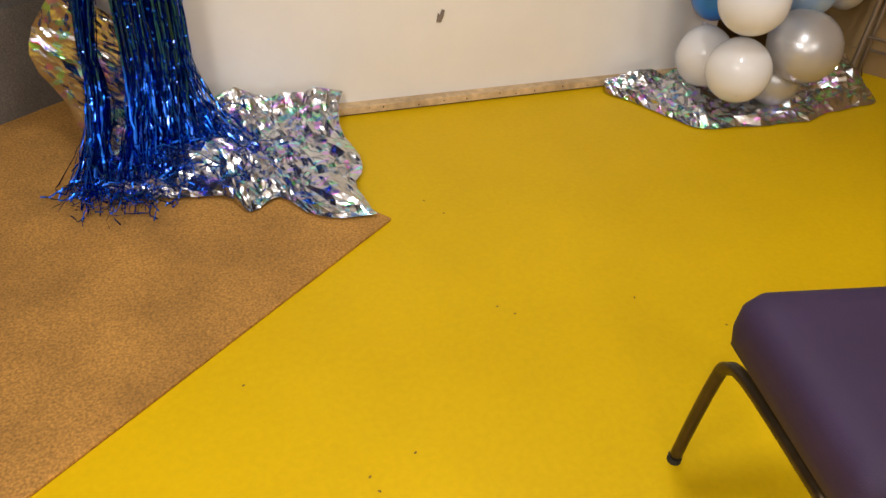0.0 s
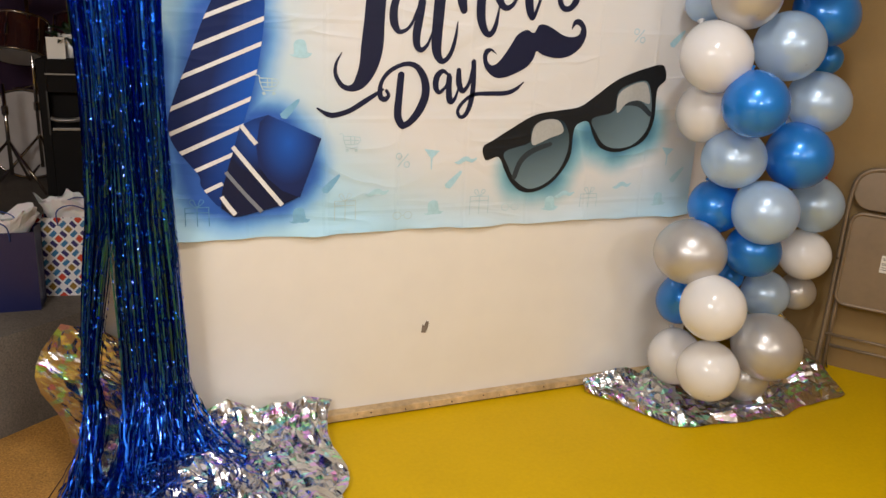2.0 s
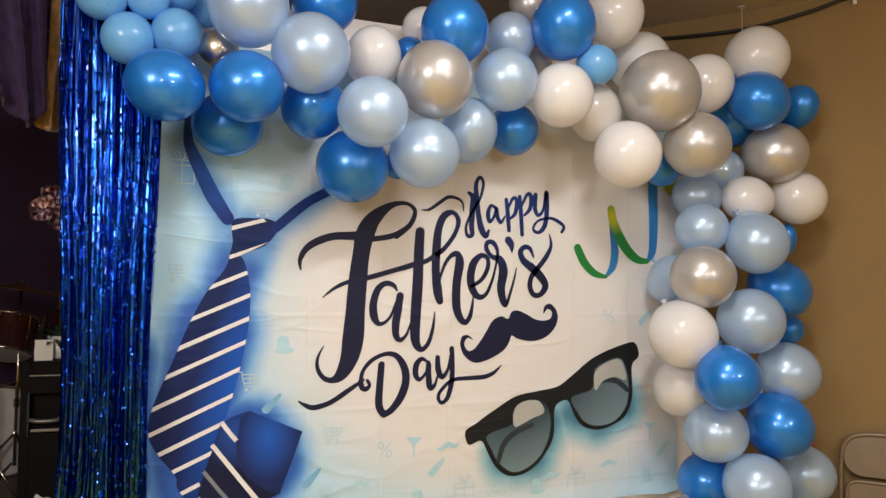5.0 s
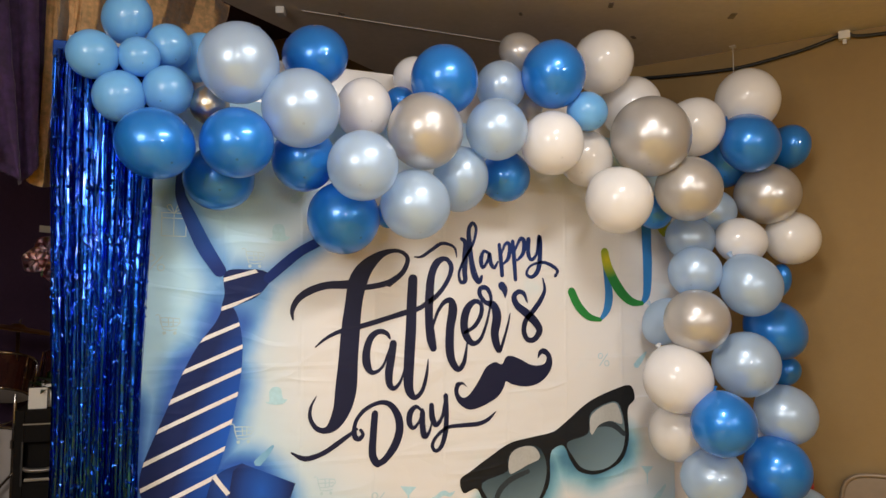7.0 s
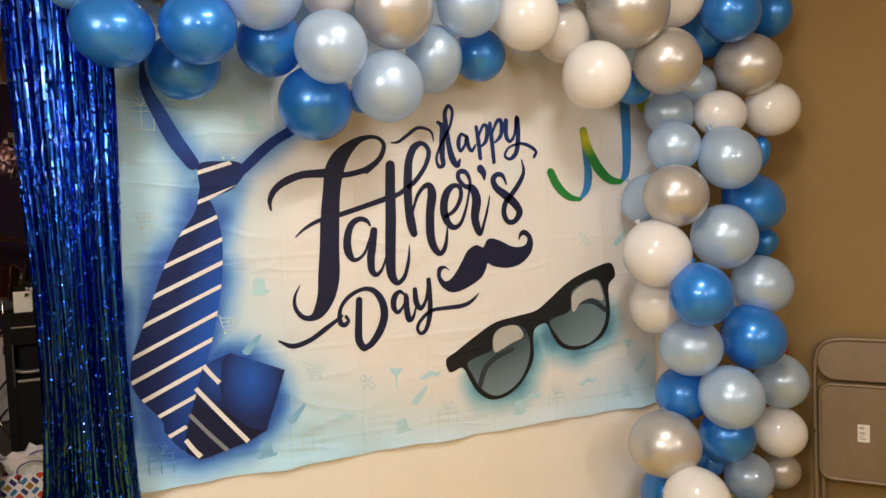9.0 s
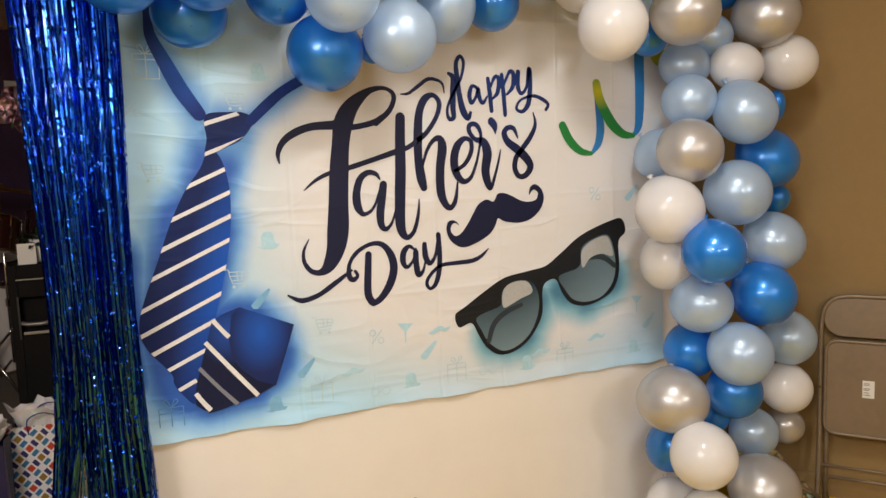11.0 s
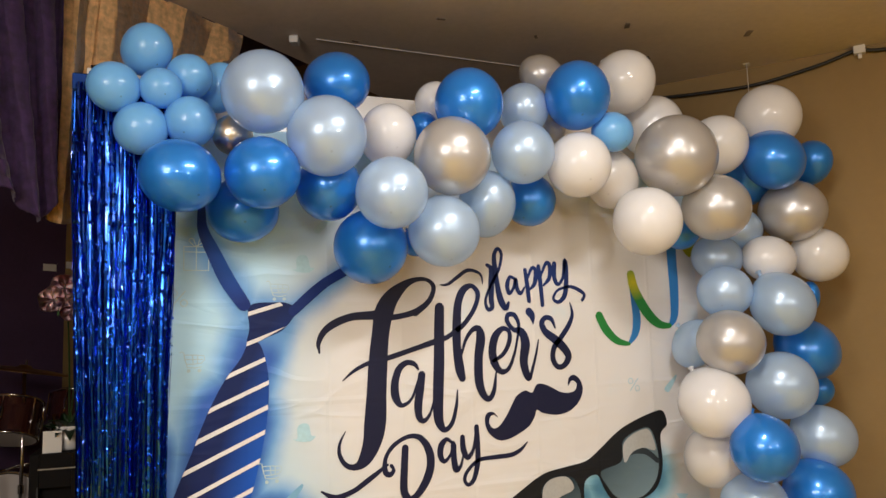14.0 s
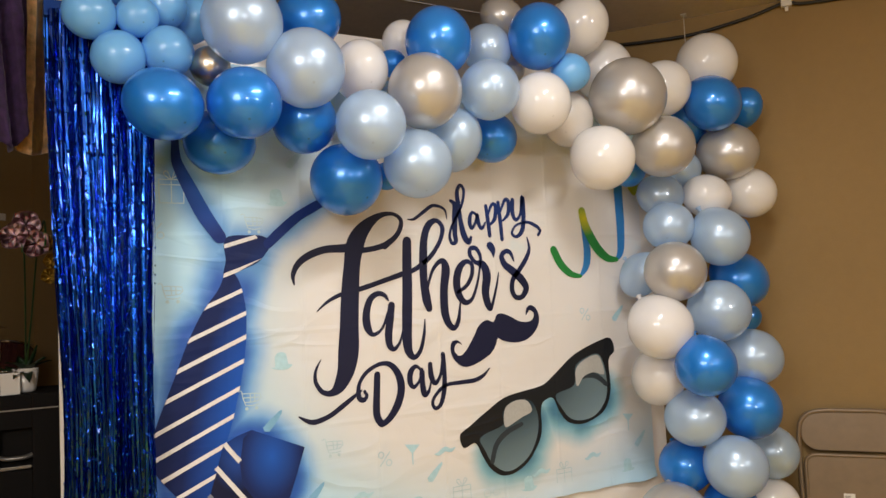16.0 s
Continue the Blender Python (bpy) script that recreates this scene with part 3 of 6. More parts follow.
stroke("swash", INKS["ink"], 0, [(-0.421, 1.174, 0.0060), (-0.388, 1.155, 0.0160), (-0.359, 1.152, 0.0180), (-0.310, 1.167, 0.0169), (-0.260, 1.197, 0.0180), (-0.216, 1.225, 0.0132), (-0.194, 1.239, 0.0086)])
stroke("letter_d", INKS["ink"], 0, [(-0.181, 1.235, 0.0120), (-0.173, 1.219, 0.0127), (-0.187, 1.206, 0.0180), (-0.203, 1.218, 0.0192), (-0.200, 1.263, 0.0140), (-0.170, 1.302, 0.0149), (-0.118, 1.326, 0.0149), (-0.075, 1.319, 0.0200), (-0.045, 1.278, 0.0276), (-0.038, 1.227, 0.0298), (-0.056, 1.174, 0.0298), (-0.090, 1.130, 0.0240), (-0.119, 1.114, 0.0220)], [(-0.130, 1.289, 0.0245), (-0.135, 1.221, 0.0260), (-0.138, 1.152, 0.0277), (-0.125, 1.120, 0.0256)])
stroke("letter_a", INKS["ink"], 0, [(0.044, 1.293, 0.0090), (0.024, 1.306, 0.0149), (0.003, 1.287, 0.0226), (-0.001, 1.252, 0.0213), (0.014, 1.232, 0.0149), (0.038, 1.255, 0.0100), (0.049, 1.293, 0.0128)], [(0.049, 1.283, 0.0213), (0.049, 1.244, 0.0226), (0.056, 1.202, 0.0226), (0.074, 1.211, 0.0128), (0.085, 1.245, 0.0064)])
stroke("letter_y", INKS["ink"], 0, [(0.084, 1.309, 0.0180), (0.087, 1.264, 0.0226), (0.103, 1.238, 0.0181), (0.125, 1.264, 0.0128), (0.138, 1.313, 0.0158)], [(0.140, 1.340, 0.0191), (0.143, 1.272, 0.0191), (0.139, 1.210, 0.0203), (0.123, 1.160, 0.0170), (0.101, 1.145, 0.0135), (0.088, 1.164, 0.0135), (0.101, 1.192, 0.0135), (0.145, 1.225, 0.0135), (0.214, 1.230, 0.0158), (0.272, 1.232, 0.0167), (0.312, 1.246, 0.0142), (0.343, 1.272, 0.0045)])
patch("moustache", INKS["ink"], 0, [(0.227, 1.368), (0.208, 1.387), (0.183, 1.385), (0.174, 1.362), (0.179, 1.333), (0.195, 1.308), (0.225, 1.288), (0.260, 1.287), (0.307, 1.303), (0.354, 1.329), (0.378, 1.361), (0.388, 1.384), (0.415, 1.371), (0.476, 1.361), (0.531, 1.373), (0.572, 1.405), (0.590, 1.445), (0.582, 1.482), (0.556, 1.504), (0.531, 1.495), (0.526, 1.465), (0.544, 1.484), (0.564, 1.471), (0.556, 1.447), (0.526, 1.439), (0.489, 1.445), (0.451, 1.465), (0.414, 1.478), (0.388, 1.474), (0.371, 1.448), (0.342, 1.457), (0.306, 1.440), (0.283, 1.405), (0.259, 1.369), (0.232, 1.338), (0.209, 1.330), (0.192, 1.347), (0.194, 1.368), (0.208, 1.378)])
patch("tie_blade", INKS["tie"], 0, [(-0.651, 1.663), (-0.677, 1.611), (-0.729, 1.540), (-0.779, 1.442), (-0.827, 1.320), (-0.870, 1.215), (-0.892, 1.146), (-0.894, 1.093), (-0.871, 1.039), (-0.810, 0.959), (-0.802, 0.919), (-0.747, 0.849), (-0.732, 0.909), (-0.698, 1.023), (-0.669, 1.107), (-0.640, 1.201), (-0.612, 1.314), (-0.594, 1.426), (-0.589, 1.529), (-0.599, 1.602), (-0.619, 1.656)])
patch("tie_knot", INKS["tie"], 0, [(-0.650, 1.778), (-0.571, 1.788), (-0.528, 1.785), (-0.499, 1.767), (-0.503, 1.747), (-0.541, 1.700), (-0.587, 1.678), (-0.656, 1.654), (-0.650, 1.705)])
stroke("tie_band", INKS["tieband"], 1, [(-0.799, 2.131, 0.0188), (-0.799, 2.049, 0.0281), (-0.791, 2.009, 0.0352), (-0.761, 1.945, 0.0440), (-0.719, 1.860, 0.0488), (-0.668, 1.782, 0.0422)])
stroke("tie_band", INKS["tieband"], 1, [(-0.292, 1.914, 0.0256), (-0.341, 1.887, 0.0321), (-0.400, 1.853, 0.0320), (-0.452, 1.811, 0.0340), (-0.509, 1.759, 0.0320)])
patch("tie_tail", INKS["tail"], 3, [(-0.584, 1.153), (-0.499, 1.114), (-0.408, 1.074), (-0.440, 0.983), (-0.482, 0.876), (-0.545, 0.847), (-0.667, 0.818), (-0.703, 0.813), (-0.743, 0.845), (-0.739, 0.902), (-0.721, 0.967), (-0.694, 1.051), (-0.676, 1.117), (-0.630, 1.140)], steps=1)
patch("tie_fold", INKS["tiefold"], 4, [(-0.612, 1.130), (-0.584, 1.153), (-0.408, 1.074), (-0.440, 0.983), (-0.482, 0.872), (-0.540, 0.897), (-0.589, 0.941), (-0.619, 0.985), (-0.625, 1.049)], steps=1)
stroke("tie_stripe", INKS["stripe"], 2, [(-0.599, 1.607, 0.0158), (-0.667, 1.578, 0.0157), (-0.734, 1.549, 0.0157)])
stroke("tie_stripe", INKS["stripe"], 2, [(-0.590, 1.532, 0.0169), (-0.692, 1.489, 0.0157), (-0.788, 1.447, 0.0158)])
stroke("tie_stripe", INKS["stripe"], 2, [(-0.588, 1.457, 0.0169), (-0.708, 1.405, 0.0169), (-0.820, 1.356, 0.0169)])
stroke("tie_stripe", INKS["stripe"], 2, [(-0.599, 1.379, 0.0158), (-0.732, 1.321, 0.0158), (-0.855, 1.266, 0.0157)])
stroke("tie_stripe", INKS["stripe"], 2, [(-0.616, 1.291, 0.0169), (-0.756, 1.229, 0.0157), (-0.890, 1.168, 0.0158)])
stroke("tie_stripe", INKS["stripe"], 2, [(-0.643, 1.203, 0.0169), (-0.771, 1.146, 0.0158), (-0.890, 1.092, 0.0157)])
stroke("tie_stripe", INKS["stripe"], 2, [(-0.681, 1.110, 0.0158), (-0.782, 1.066, 0.0169), (-0.876, 1.023, 0.0169)])
stroke("tie_stripe", INKS["stripe"], 2, [(-0.714, 1.018, 0.0180), (-0.775, 0.992, 0.0158), (-0.831, 0.967, 0.0169)])
stroke("tie_stripe", INKS["stripe"], 2, [(-0.743, 0.925, 0.0151), (-0.768, 0.913, 0.0160), (-0.791, 0.903, 0.0150)])
stroke("tie_stripe", INKS["stripe"], 2, [(-0.558, 1.780, 0.0151), (-0.606, 1.768, 0.0160), (-0.648, 1.753, 0.0140)])
stroke("tie_stripe", INKS["stripe"], 2, [(-0.541, 1.700, 0.0140), (-0.600, 1.678, 0.0150), (-0.658, 1.656, 0.0150)])
stroke("tail_stripe", INKS["stripe"], 5, [(-0.672, 1.119, 0.0150), (-0.649, 1.088, 0.0140), (-0.625, 1.058, 0.0150)])
stroke("tail_stripe", INKS["stripe"], 5, [(-0.701, 1.050, 0.0140), (-0.626, 0.953, 0.0150), (-0.543, 0.848, 0.0151)])
stroke("tail_stripe", INKS["greystripe"], 5, [(-0.725, 0.967, 0.0123), (-0.670, 0.897, 0.0123), (-0.611, 0.828, 0.0141)])
stroke("tail_stripe", INKS["stripe"], 5, [(-0.741, 0.885, 0.0141), (-0.721, 0.853, 0.0151), (-0.698, 0.822, 0.0160)])
patch("glasses_frame", INKS["glass"], 0, [(0.197, 1.035), (0.211, 0.986), (0.262, 0.997), (0.290, 0.950), (0.321, 0.899), (0.369, 0.862), (0.429, 0.859), (0.490, 0.886), (0.539, 0.935), (0.572, 0.998), (0.575, 1.084), (0.590, 1.118), (0.636, 1.127), (0.667, 1.068), (0.706, 1.024), (0.772, 1.007), (0.839, 1.019), (0.907, 1.055), (0.941, 1.133), (0.939, 1.252), (0.973, 1.292), (0.956, 1.345), (0.895, 1.340), (0.759, 1.293), (0.654, 1.223), (0.590, 1.184), (0.502, 1.170), (0.403, 1.153), (0.308, 1.103), (0.238, 1.061)])
patch("glasses_lens", INKS["lens"], 1, [(0.287, 1.016), (0.304, 0.963), (0.337, 0.909), (0.392, 0.873), (0.453, 0.882), (0.515, 0.927), (0.552, 0.999), (0.557, 1.068), (0.532, 1.123), (0.489, 1.138), (0.428, 1.131), (0.392, 1.094), (0.389, 1.050)])
patch("glasses_lens", INKS["lens"], 1, [(0.651, 1.137), (0.680, 1.079), (0.719, 1.037), (0.780, 1.022), (0.852, 1.036), (0.907, 1.089), (0.922, 1.157), (0.911, 1.237), (0.881, 1.285), (0.813, 1.274), (0.759, 1.242), (0.754, 1.186), (0.732, 1.160)])
patch("lens_glint", INKS["glint"], 2, [(0.394, 1.077), (0.408, 1.117), (0.452, 1.136), (0.502, 1.133), (0.527, 1.104), (0.522, 1.083), (0.477, 1.068), (0.433, 1.049), (0.401, 1.041)])
patch("lens_glint", INKS["glint"], 2, [(0.756, 1.181), (0.762, 1.235), (0.813, 1.269), (0.873, 1.281), (0.897, 1.253), (0.908, 1.198), (0.853, 1.211), (0.799, 1.198), (0.767, 1.163)])
stroke("glasses_temple", INKS["temple"], 2, [(0.333, 0.919, 0.0203), (0.356, 0.980, 0.0214), (0.404, 1.019, 0.0214), (0.477, 1.043, 0.0167)])
stroke("glasses_temple", INKS["temple"], 2, [(0.759, 1.190, 0.0190), (0.813, 1.202, 0.0226), (0.867, 1.193, 0.0225), (0.916, 1.157, 0.0200)])
stroke("streamer", INKS["streamer"], 1, [(0.681, 1.724, 0.0350), (0.712, 1.668, 0.0356), (0.760, 1.626, 0.0285), (0.814, 1.613, 0.0143)])
stroke("streamer", INKS["streamblue"], 0, [(0.814, 1.613, 0.0119), (0.847, 1.655, 0.0325), (0.858, 1.717, 0.0376), (0.847, 1.786, 0.0250), (0.834, 1.855, 0.0095)])
stroke("streamer", INKS["streamer"], 1, [(0.840, 1.885, 0.0368), (0.856, 1.821, 0.0420), (0.908, 1.735, 0.0446), (0.964, 1.688, 0.0341), (1.018, 1.680, 0.0184)])
stroke("streamer", INKS["streamblue"], 0, [(1.018, 1.680, 0.0158), (1.044, 1.722, 0.0368), (1.051, 1.829, 0.0446), (1.049, 1.947, 0.0473), (1.049, 2.023, 0.0496)])
patch("streamer", INKS["streamyellow"], 0, [(1.104, 2.005), (1.176, 2.026), (1.142, 1.959)])
icon("gift", -0.820, 0.812)
icon("gift", -0.322, 0.815)
icon("gift", 0.195, 0.812)
icon("gift", 0.673, 0.804)
icon("gift", -0.814, 1.928)
icon("hat", -0.483, 0.807)
icon("hat", 0.012, 0.813)
icon("hat", 0.499, 0.811)
icon("hat", 1.011, 0.807)
icon("hat", -0.475, 1.916)
icon("hat", -0.476, 1.367)
icon("curl", -0.206, 0.879)
icon("curl", 0.825, 0.872)
icon("curl", 0.561, 0.845)
icon("curl", 0.131, 0.988)
icon("spectacles", -0.108, 0.790)
icon("spectacles", 0.326, 0.804)
icon("cart", -0.585, 1.248)
icon("cart", -0.306, 1.057)
icon("cart", -0.559, 1.825)
icon("cart", -0.823, 1.605)
icon("bottle", -0.509, 1.176)
icon("bottle", -0.370, 0.919)
icon("bottle", 0.088, 0.920)
icon("bottle", 1.091, 0.912)
icon("bottle", -0.404, 2.054)
icon("bottle", 1.008, 1.453)
icon("percent", -0.113, 0.992)
icon("percent", -0.865, 1.803)
icon("percent", 0.827, 1.454)
icon("goblet", -0.004, 0.994)
icon("goblet", 1.027, 0.986)

# ---- balloons ----
def latex(name, colour, metal, rough, coat, through):
    m = mat(name, colour, rough, metal, coat, stain=0.03, stain_size=1.5)
    b = m.node_tree.nodes["Principled BSDF"]
    b.inputs["Coat Roughness"].default_value = 0.10
    # the thick dark nub of latex at the crown
    nt = m.node_tree
    sep = nt.nodes.new("ShaderNodeSeparateXYZ")
    coord = nt.nodes.new("ShaderNodeTexCoord")
    r = nt.nodes.new("ShaderNodeMapRange")
    r.inputs["From Min"].default_value, r.inputs["From Max"].default_value = 0.9968, 0.9988
    dark = nt.nodes.new("ShaderNodeMix")
    dark.data_type = "RGBA"
    dark.inputs["B"].default_value = (*((0.85 if colour[0] > 0.5 else 0.55) * c for c in colour), 1)
    nt.links.new(coord.outputs["Object"], sep.inputs[0]), nt.links.new(sep.outputs["Z"], r.inputs["Value"])
    nt.links.new(r.outputs[0], dark.inputs["Factor"])
    nt.links.new(b.inputs["Base Color"].links[0].from_socket, dark.inputs["A"]), nt.links.new(dark.outputs["Result"], b.inputs["Base Color"])
    # thin skin lets light through
    thin = nt.nodes.new("ShaderNodeBsdfTranslucent")
    blend = nt.nodes.new("ShaderNodeMixShader")
    blend.inputs[0].default_value = through
    nt.links.new(dark.outputs["Result"], thin.inputs["Color"])
    nt.links.new(b.outputs[0], blend.inputs[1]), nt.links.new(thin.outputs[0], blend.inputs[2])
    nt.links.new(blend.outputs[0], nt.nodes["Material Output"].inputs["Surface"])
    return m


LATEX = {
    "sky": latex("sky_blue_latex", (0.20, 0.56, 1.0), 0.0, 0.32, 0.6, 0.30),
    "royal": latex("pearl_royal_blue_latex", (0.020, 0.29, 0.90), 0.38, 0.33, 1.0, 0.26),
    "pale": latex("pearl_pale_blue_latex", (0.61, 0.79, 1.0), 0.34, 0.33, 1.0, 0.40),
    "white": latex("white_latex", (0.92, 0.915, 0.93), 0.0, 0.25, 0.8, 0.32),
    "ivory": latex("ivory_latex", (0.82, 0.80, 0.79), 0.0, 0.25, 0.8, 0.32),
    "silver": latex("pearl_silver_latex", (0.66, 0.645, 0.64), 0.48, 0.33, 1.0, 0.28),
    "chrome": latex("chrome_silver_latex", (0.62, 0.56, 0.48), 1.0, 0.30, 0.2, 0.0),
}
SAID = {
    "sky": "small sky-blue latex balloon tied into the garland", "royal": "pearly royal-blue latex balloon in the balloon arch",
    "pale": "pearly pale-blue latex balloon in the balloon arch", "white": "glossy white latex balloon in the balloon arch",
    "ivory": "off-white balloon with a curl of string", "silver": "pearly silver-grey latex balloon in the balloon arch",
    "chrome": "small shiny chrome-silver balloon in the balloon arch",
}
SKIN, KNOT = {}, {}


def balloon_meshes(kind):
    bm = bmesh.new()
    bmesh.ops.create_uvsphere(bm, u_segments=40, v_segments=24, radius=1)
    for v in bm.verts:
        if v.co.z < 0:
            v.co.z *= 1.0 + 0.10 * v.co.z * v.co.z
            k = 1 - 0.06 * (-v.co.z) ** 3
            v.co.x, v.co.y = v.co.x * k, v.co.y * k
    me = bpy.data.meshes.new("balloon_skin")
    bm.to_mesh(me), bm.free()
    me.shade_smooth()
    me.materials.append(LATEX[kind])
    SKIN[kind] = me
    bm = tube([(0, 0, -1.07), (0, 0, -1.13), (0, 0, -1.17), (0.01, 0, -1.2), (0.02, 0, -1.27)], [0.10, 0.05, 0.075, 0.05, 0.11], 10)
    me = bpy.data.meshes.new("balloon_knot")
    bm.to_mesh(me), bm.free()
    me.shade_smooth()
    me.materials.append(LATEX[kind])
    KNOT[kind] = me


def balloon(kind, x, y, z, rx, rz):
    if kind not in SKIN:
        balloon_meshes(kind)
    rng = random.Random(int((x * 31 + z * 17) * 1000))
    ob = new("balloon", SKIN[kind])
    r = math.sqrt(rx * rz)
    # wide ones lie on their side, the knots point to the middle of the garland
    if rx > rz * 1.32:
        turn = Euler((0, radians(90 if rng.random() < 0.5 else -90), 0)).to_matrix().to_4x4()
        size = (rz, r, rx)
    else:
        turn = Euler((radians(rng.uniform(118, 152)), 0, radians(rng.uniform(-55, 45)))).to_matrix().to_4x4()
        size = (rx, rz, r)
    ob.matrix_world = Matrix.Translation((x, y, z)) @ turn @ Matrix.Diagonal((*size, 1))
    knot = new("knot", KNOT[kind])
    knot.parent = ob
    if rx > rz * 1.32:
        knot.matrix_basis = pose(0, 0, 0, 90, 0, 0)
    return tagged(ob, SAID[kind], "balloon", "balloons of the arch")


balloon("sky", -0.973, -0.150, 2.538, 0.072, 0.081)
balloon("sky", -1.061, -0.235, 2.388, 0.073, 0.070)
balloon("sky", -0.937, -0.242, 2.394, 0.060, 0.058)
balloon("sky", -0.854, -0.186, 2.456, 0.067, 0.067)
balloon("sky", -0.759, -0.104, 2.458, 0.064, 0.081)
balloon("sky", -0.988, -0.235, 2.272, 0.074, 0.074)
balloon("sky", -0.854, -0.238, 2.303, 0.074, 0.074)
balloon("chrome", -0.734, -0.235, 2.273, 0.059, 0.060)
balloon("pale", -0.665, -0.348, 2.377, 0.117, 0.120)
balloon("royal", -0.392, -0.150, 2.496, 0.111, 0.100)
balloon("pale", -0.484, -0.372, 2.255, 0.117, 0.119)
balloon("royal", -0.889, -0.350, 2.118, 0.112, 0.098)
balloon("royal", -0.666, -0.350, 2.139, 0.107, 0.103)
balloon("royal", -0.692, -0.150, 2.064, 0.110, 0.100)
balloon("royal", -0.439, -0.214, 2.134, 0.102, 0.106)
balloon("royal", -0.312, -0.235, 1.947, 0.117, 0.117)
balloon("pale", -0.312, -0.445, 2.080, 0.106, 0.105)
balloon("white", -0.248, -0.235, 2.311, 0.091, 0.102)
balloon("white", -0.036, -0.139, 2.467, 0.074, 0.074)
balloon("royal", -0.098, -0.161, 2.373, 0.054, 0.046)
balloon("royal", 0.003, -0.324, 2.412, 0.112, 0.117)
balloon("silver", -0.086, -0.377, 2.220, 0.121, 0.123)
balloon("pale", -0.109, -0.350, 1.986, 0.112, 0.110)
balloon("pale", 0.098, -0.235, 2.099, 0.095, 0.118)
balloon("royal", -0.127, -0.150, 1.977, 0.045, 0.049)
balloon("royal", 0.314, -0.150, 2.137, 0.093, 0.093)
balloon("pale", 0.258, -0.231, 2.444, 0.089, 0.091)
balloon("pale", 0.182, -0.350, 2.256, 0.104, 0.104)
balloon("silver", 0.390, -0.150, 2.606, 0.096, 0.075)
balloon("silver", 0.420, -0.150, 2.411, 0.050, 0.054)
balloon("royal", 0.402, -0.354, 2.470, 0.112, 0.120)
balloon("white", 0.690, -0.235, 2.586, 0.109, 0.122)
balloon("sky", 0.541, -0.350, 2.354, 0.075, 0.069)
balloon("white", 0.397, -0.350, 2.228, 0.109, 0.111)
balloon("ivory", 0.610, -0.235, 2.210, 0.096, 0.107)
balloon("white", 0.878, -0.150, 2.453, 0.115, 0.123)
balloon("silver", 0.813, -0.351, 2.287, 0.147, 0.147)
balloon("white", 1.123, -0.235, 2.377, 0.106, 0.119)
balloon("white", 1.414, -0.218, 2.521, 0.130, 0.132)
balloon("royal", 1.341, -0.299, 2.317, 0.125, 0.114)
balloon("royal", 1.712, -0.150, 2.362, 0.080, 0.102)
balloon("white", 0.670, -0.350, 2.042, 0.117, 0.121)
balloon("silver", 0.984, -0.349, 2.104, 0.124, 0.120)
balloon("royal", 1.387, -0.101, 2.285, 0.100, 0.119)
balloon("silver", 1.487, -0.236, 2.129, 0.133, 0.119)
balloon("pale", 1.288, -0.133, 2.062, 0.101, 0.088)
balloon("royal", 0.983, -0.150, 2.039, 0.070, 0.066)
balloon("pale", 1.158, -0.147, 1.942, 0.103, 0.090)
balloon("white", 1.327, -0.247, 1.929, 0.109, 0.091)
balloon("white", 1.617, -0.234, 1.951, 0.114, 0.109)
balloon("pale", 1.095, -0.243, 1.800, 0.103, 0.099)
balloon("pale", 1.271, -0.350, 1.745, 0.126, 0.115)
balloon("royal", 1.630, -0.150, 1.777, 0.043, 0.081)
balloon("silver", 1.006, -0.349, 1.611, 0.121, 0.116)
balloon("pale", 1.019, -0.150, 1.606, 0.063, 0.105)
balloon("royal", 1.507, -0.235, 1.569, 0.142, 0.115)
balloon("pale", 1.234, -0.350, 1.446, 0.126, 0.124)
balloon("royal", 1.642, -0.150, 1.395, 0.056, 0.066)
balloon("white", 0.931, -0.327, 1.398, 0.129, 0.121)
balloon("white", 0.996, -0.232, 1.191, 0.104, 0.113)
balloon("royal", 1.010, -0.467, 1.248, 0.114, 0.112)
balloon("pale", 1.439, -0.338, 1.244, 0.125, 0.112)
balloon("white", 1.410, -0.225, 1.140, 0.051, 0.051)
balloon("pale", 1.057, -0.353, 1.038, 0.117, 0.106)
balloon("royal", 1.349, -0.373, 1.044, 0.125, 0.123)
balloon("royal", 1.112, -0.235, 0.826, 0.107, 0.103)
balloon("pale", 1.161, -0.445, 0.850, 0.120, 0.118)
balloon("pale", 1.640, -0.235, 0.805, 0.112, 0.112)
balloon("silver", 0.939, -0.331, 0.678, 0.136, 0.117)
balloon("royal", 1.226, -0.350, 0.670, 0.108, 0.101)
balloon("white", 1.630, -0.235, 0.591, 0.113, 0.103)
balloon("royal", 1.323, -0.150, 0.490, 0.057, 0.062)
balloon("pale", 1.449, -0.235, 0.427, 0.101, 0.099)
balloon("silver", 1.719, -0.150, 0.384, 0.085, 0.077)
balloon("royal", 1.072, -0.150, 0.405, 0.090, 0.108)
balloon("white", 0.969, -0.463, 0.496, 0.122, 0.120)
balloon("silver", 1.308, -0.427, 0.284, 0.147, 0.129)
balloon("white", 1.021, -0.234, 0.192, 0.108, 0.119)
balloon("white", 1.009, -0.446, 0.227, 0.118, 0.116)
balloon("silver", 1.285, -0.360, 0.120, 0.098, 0.095)

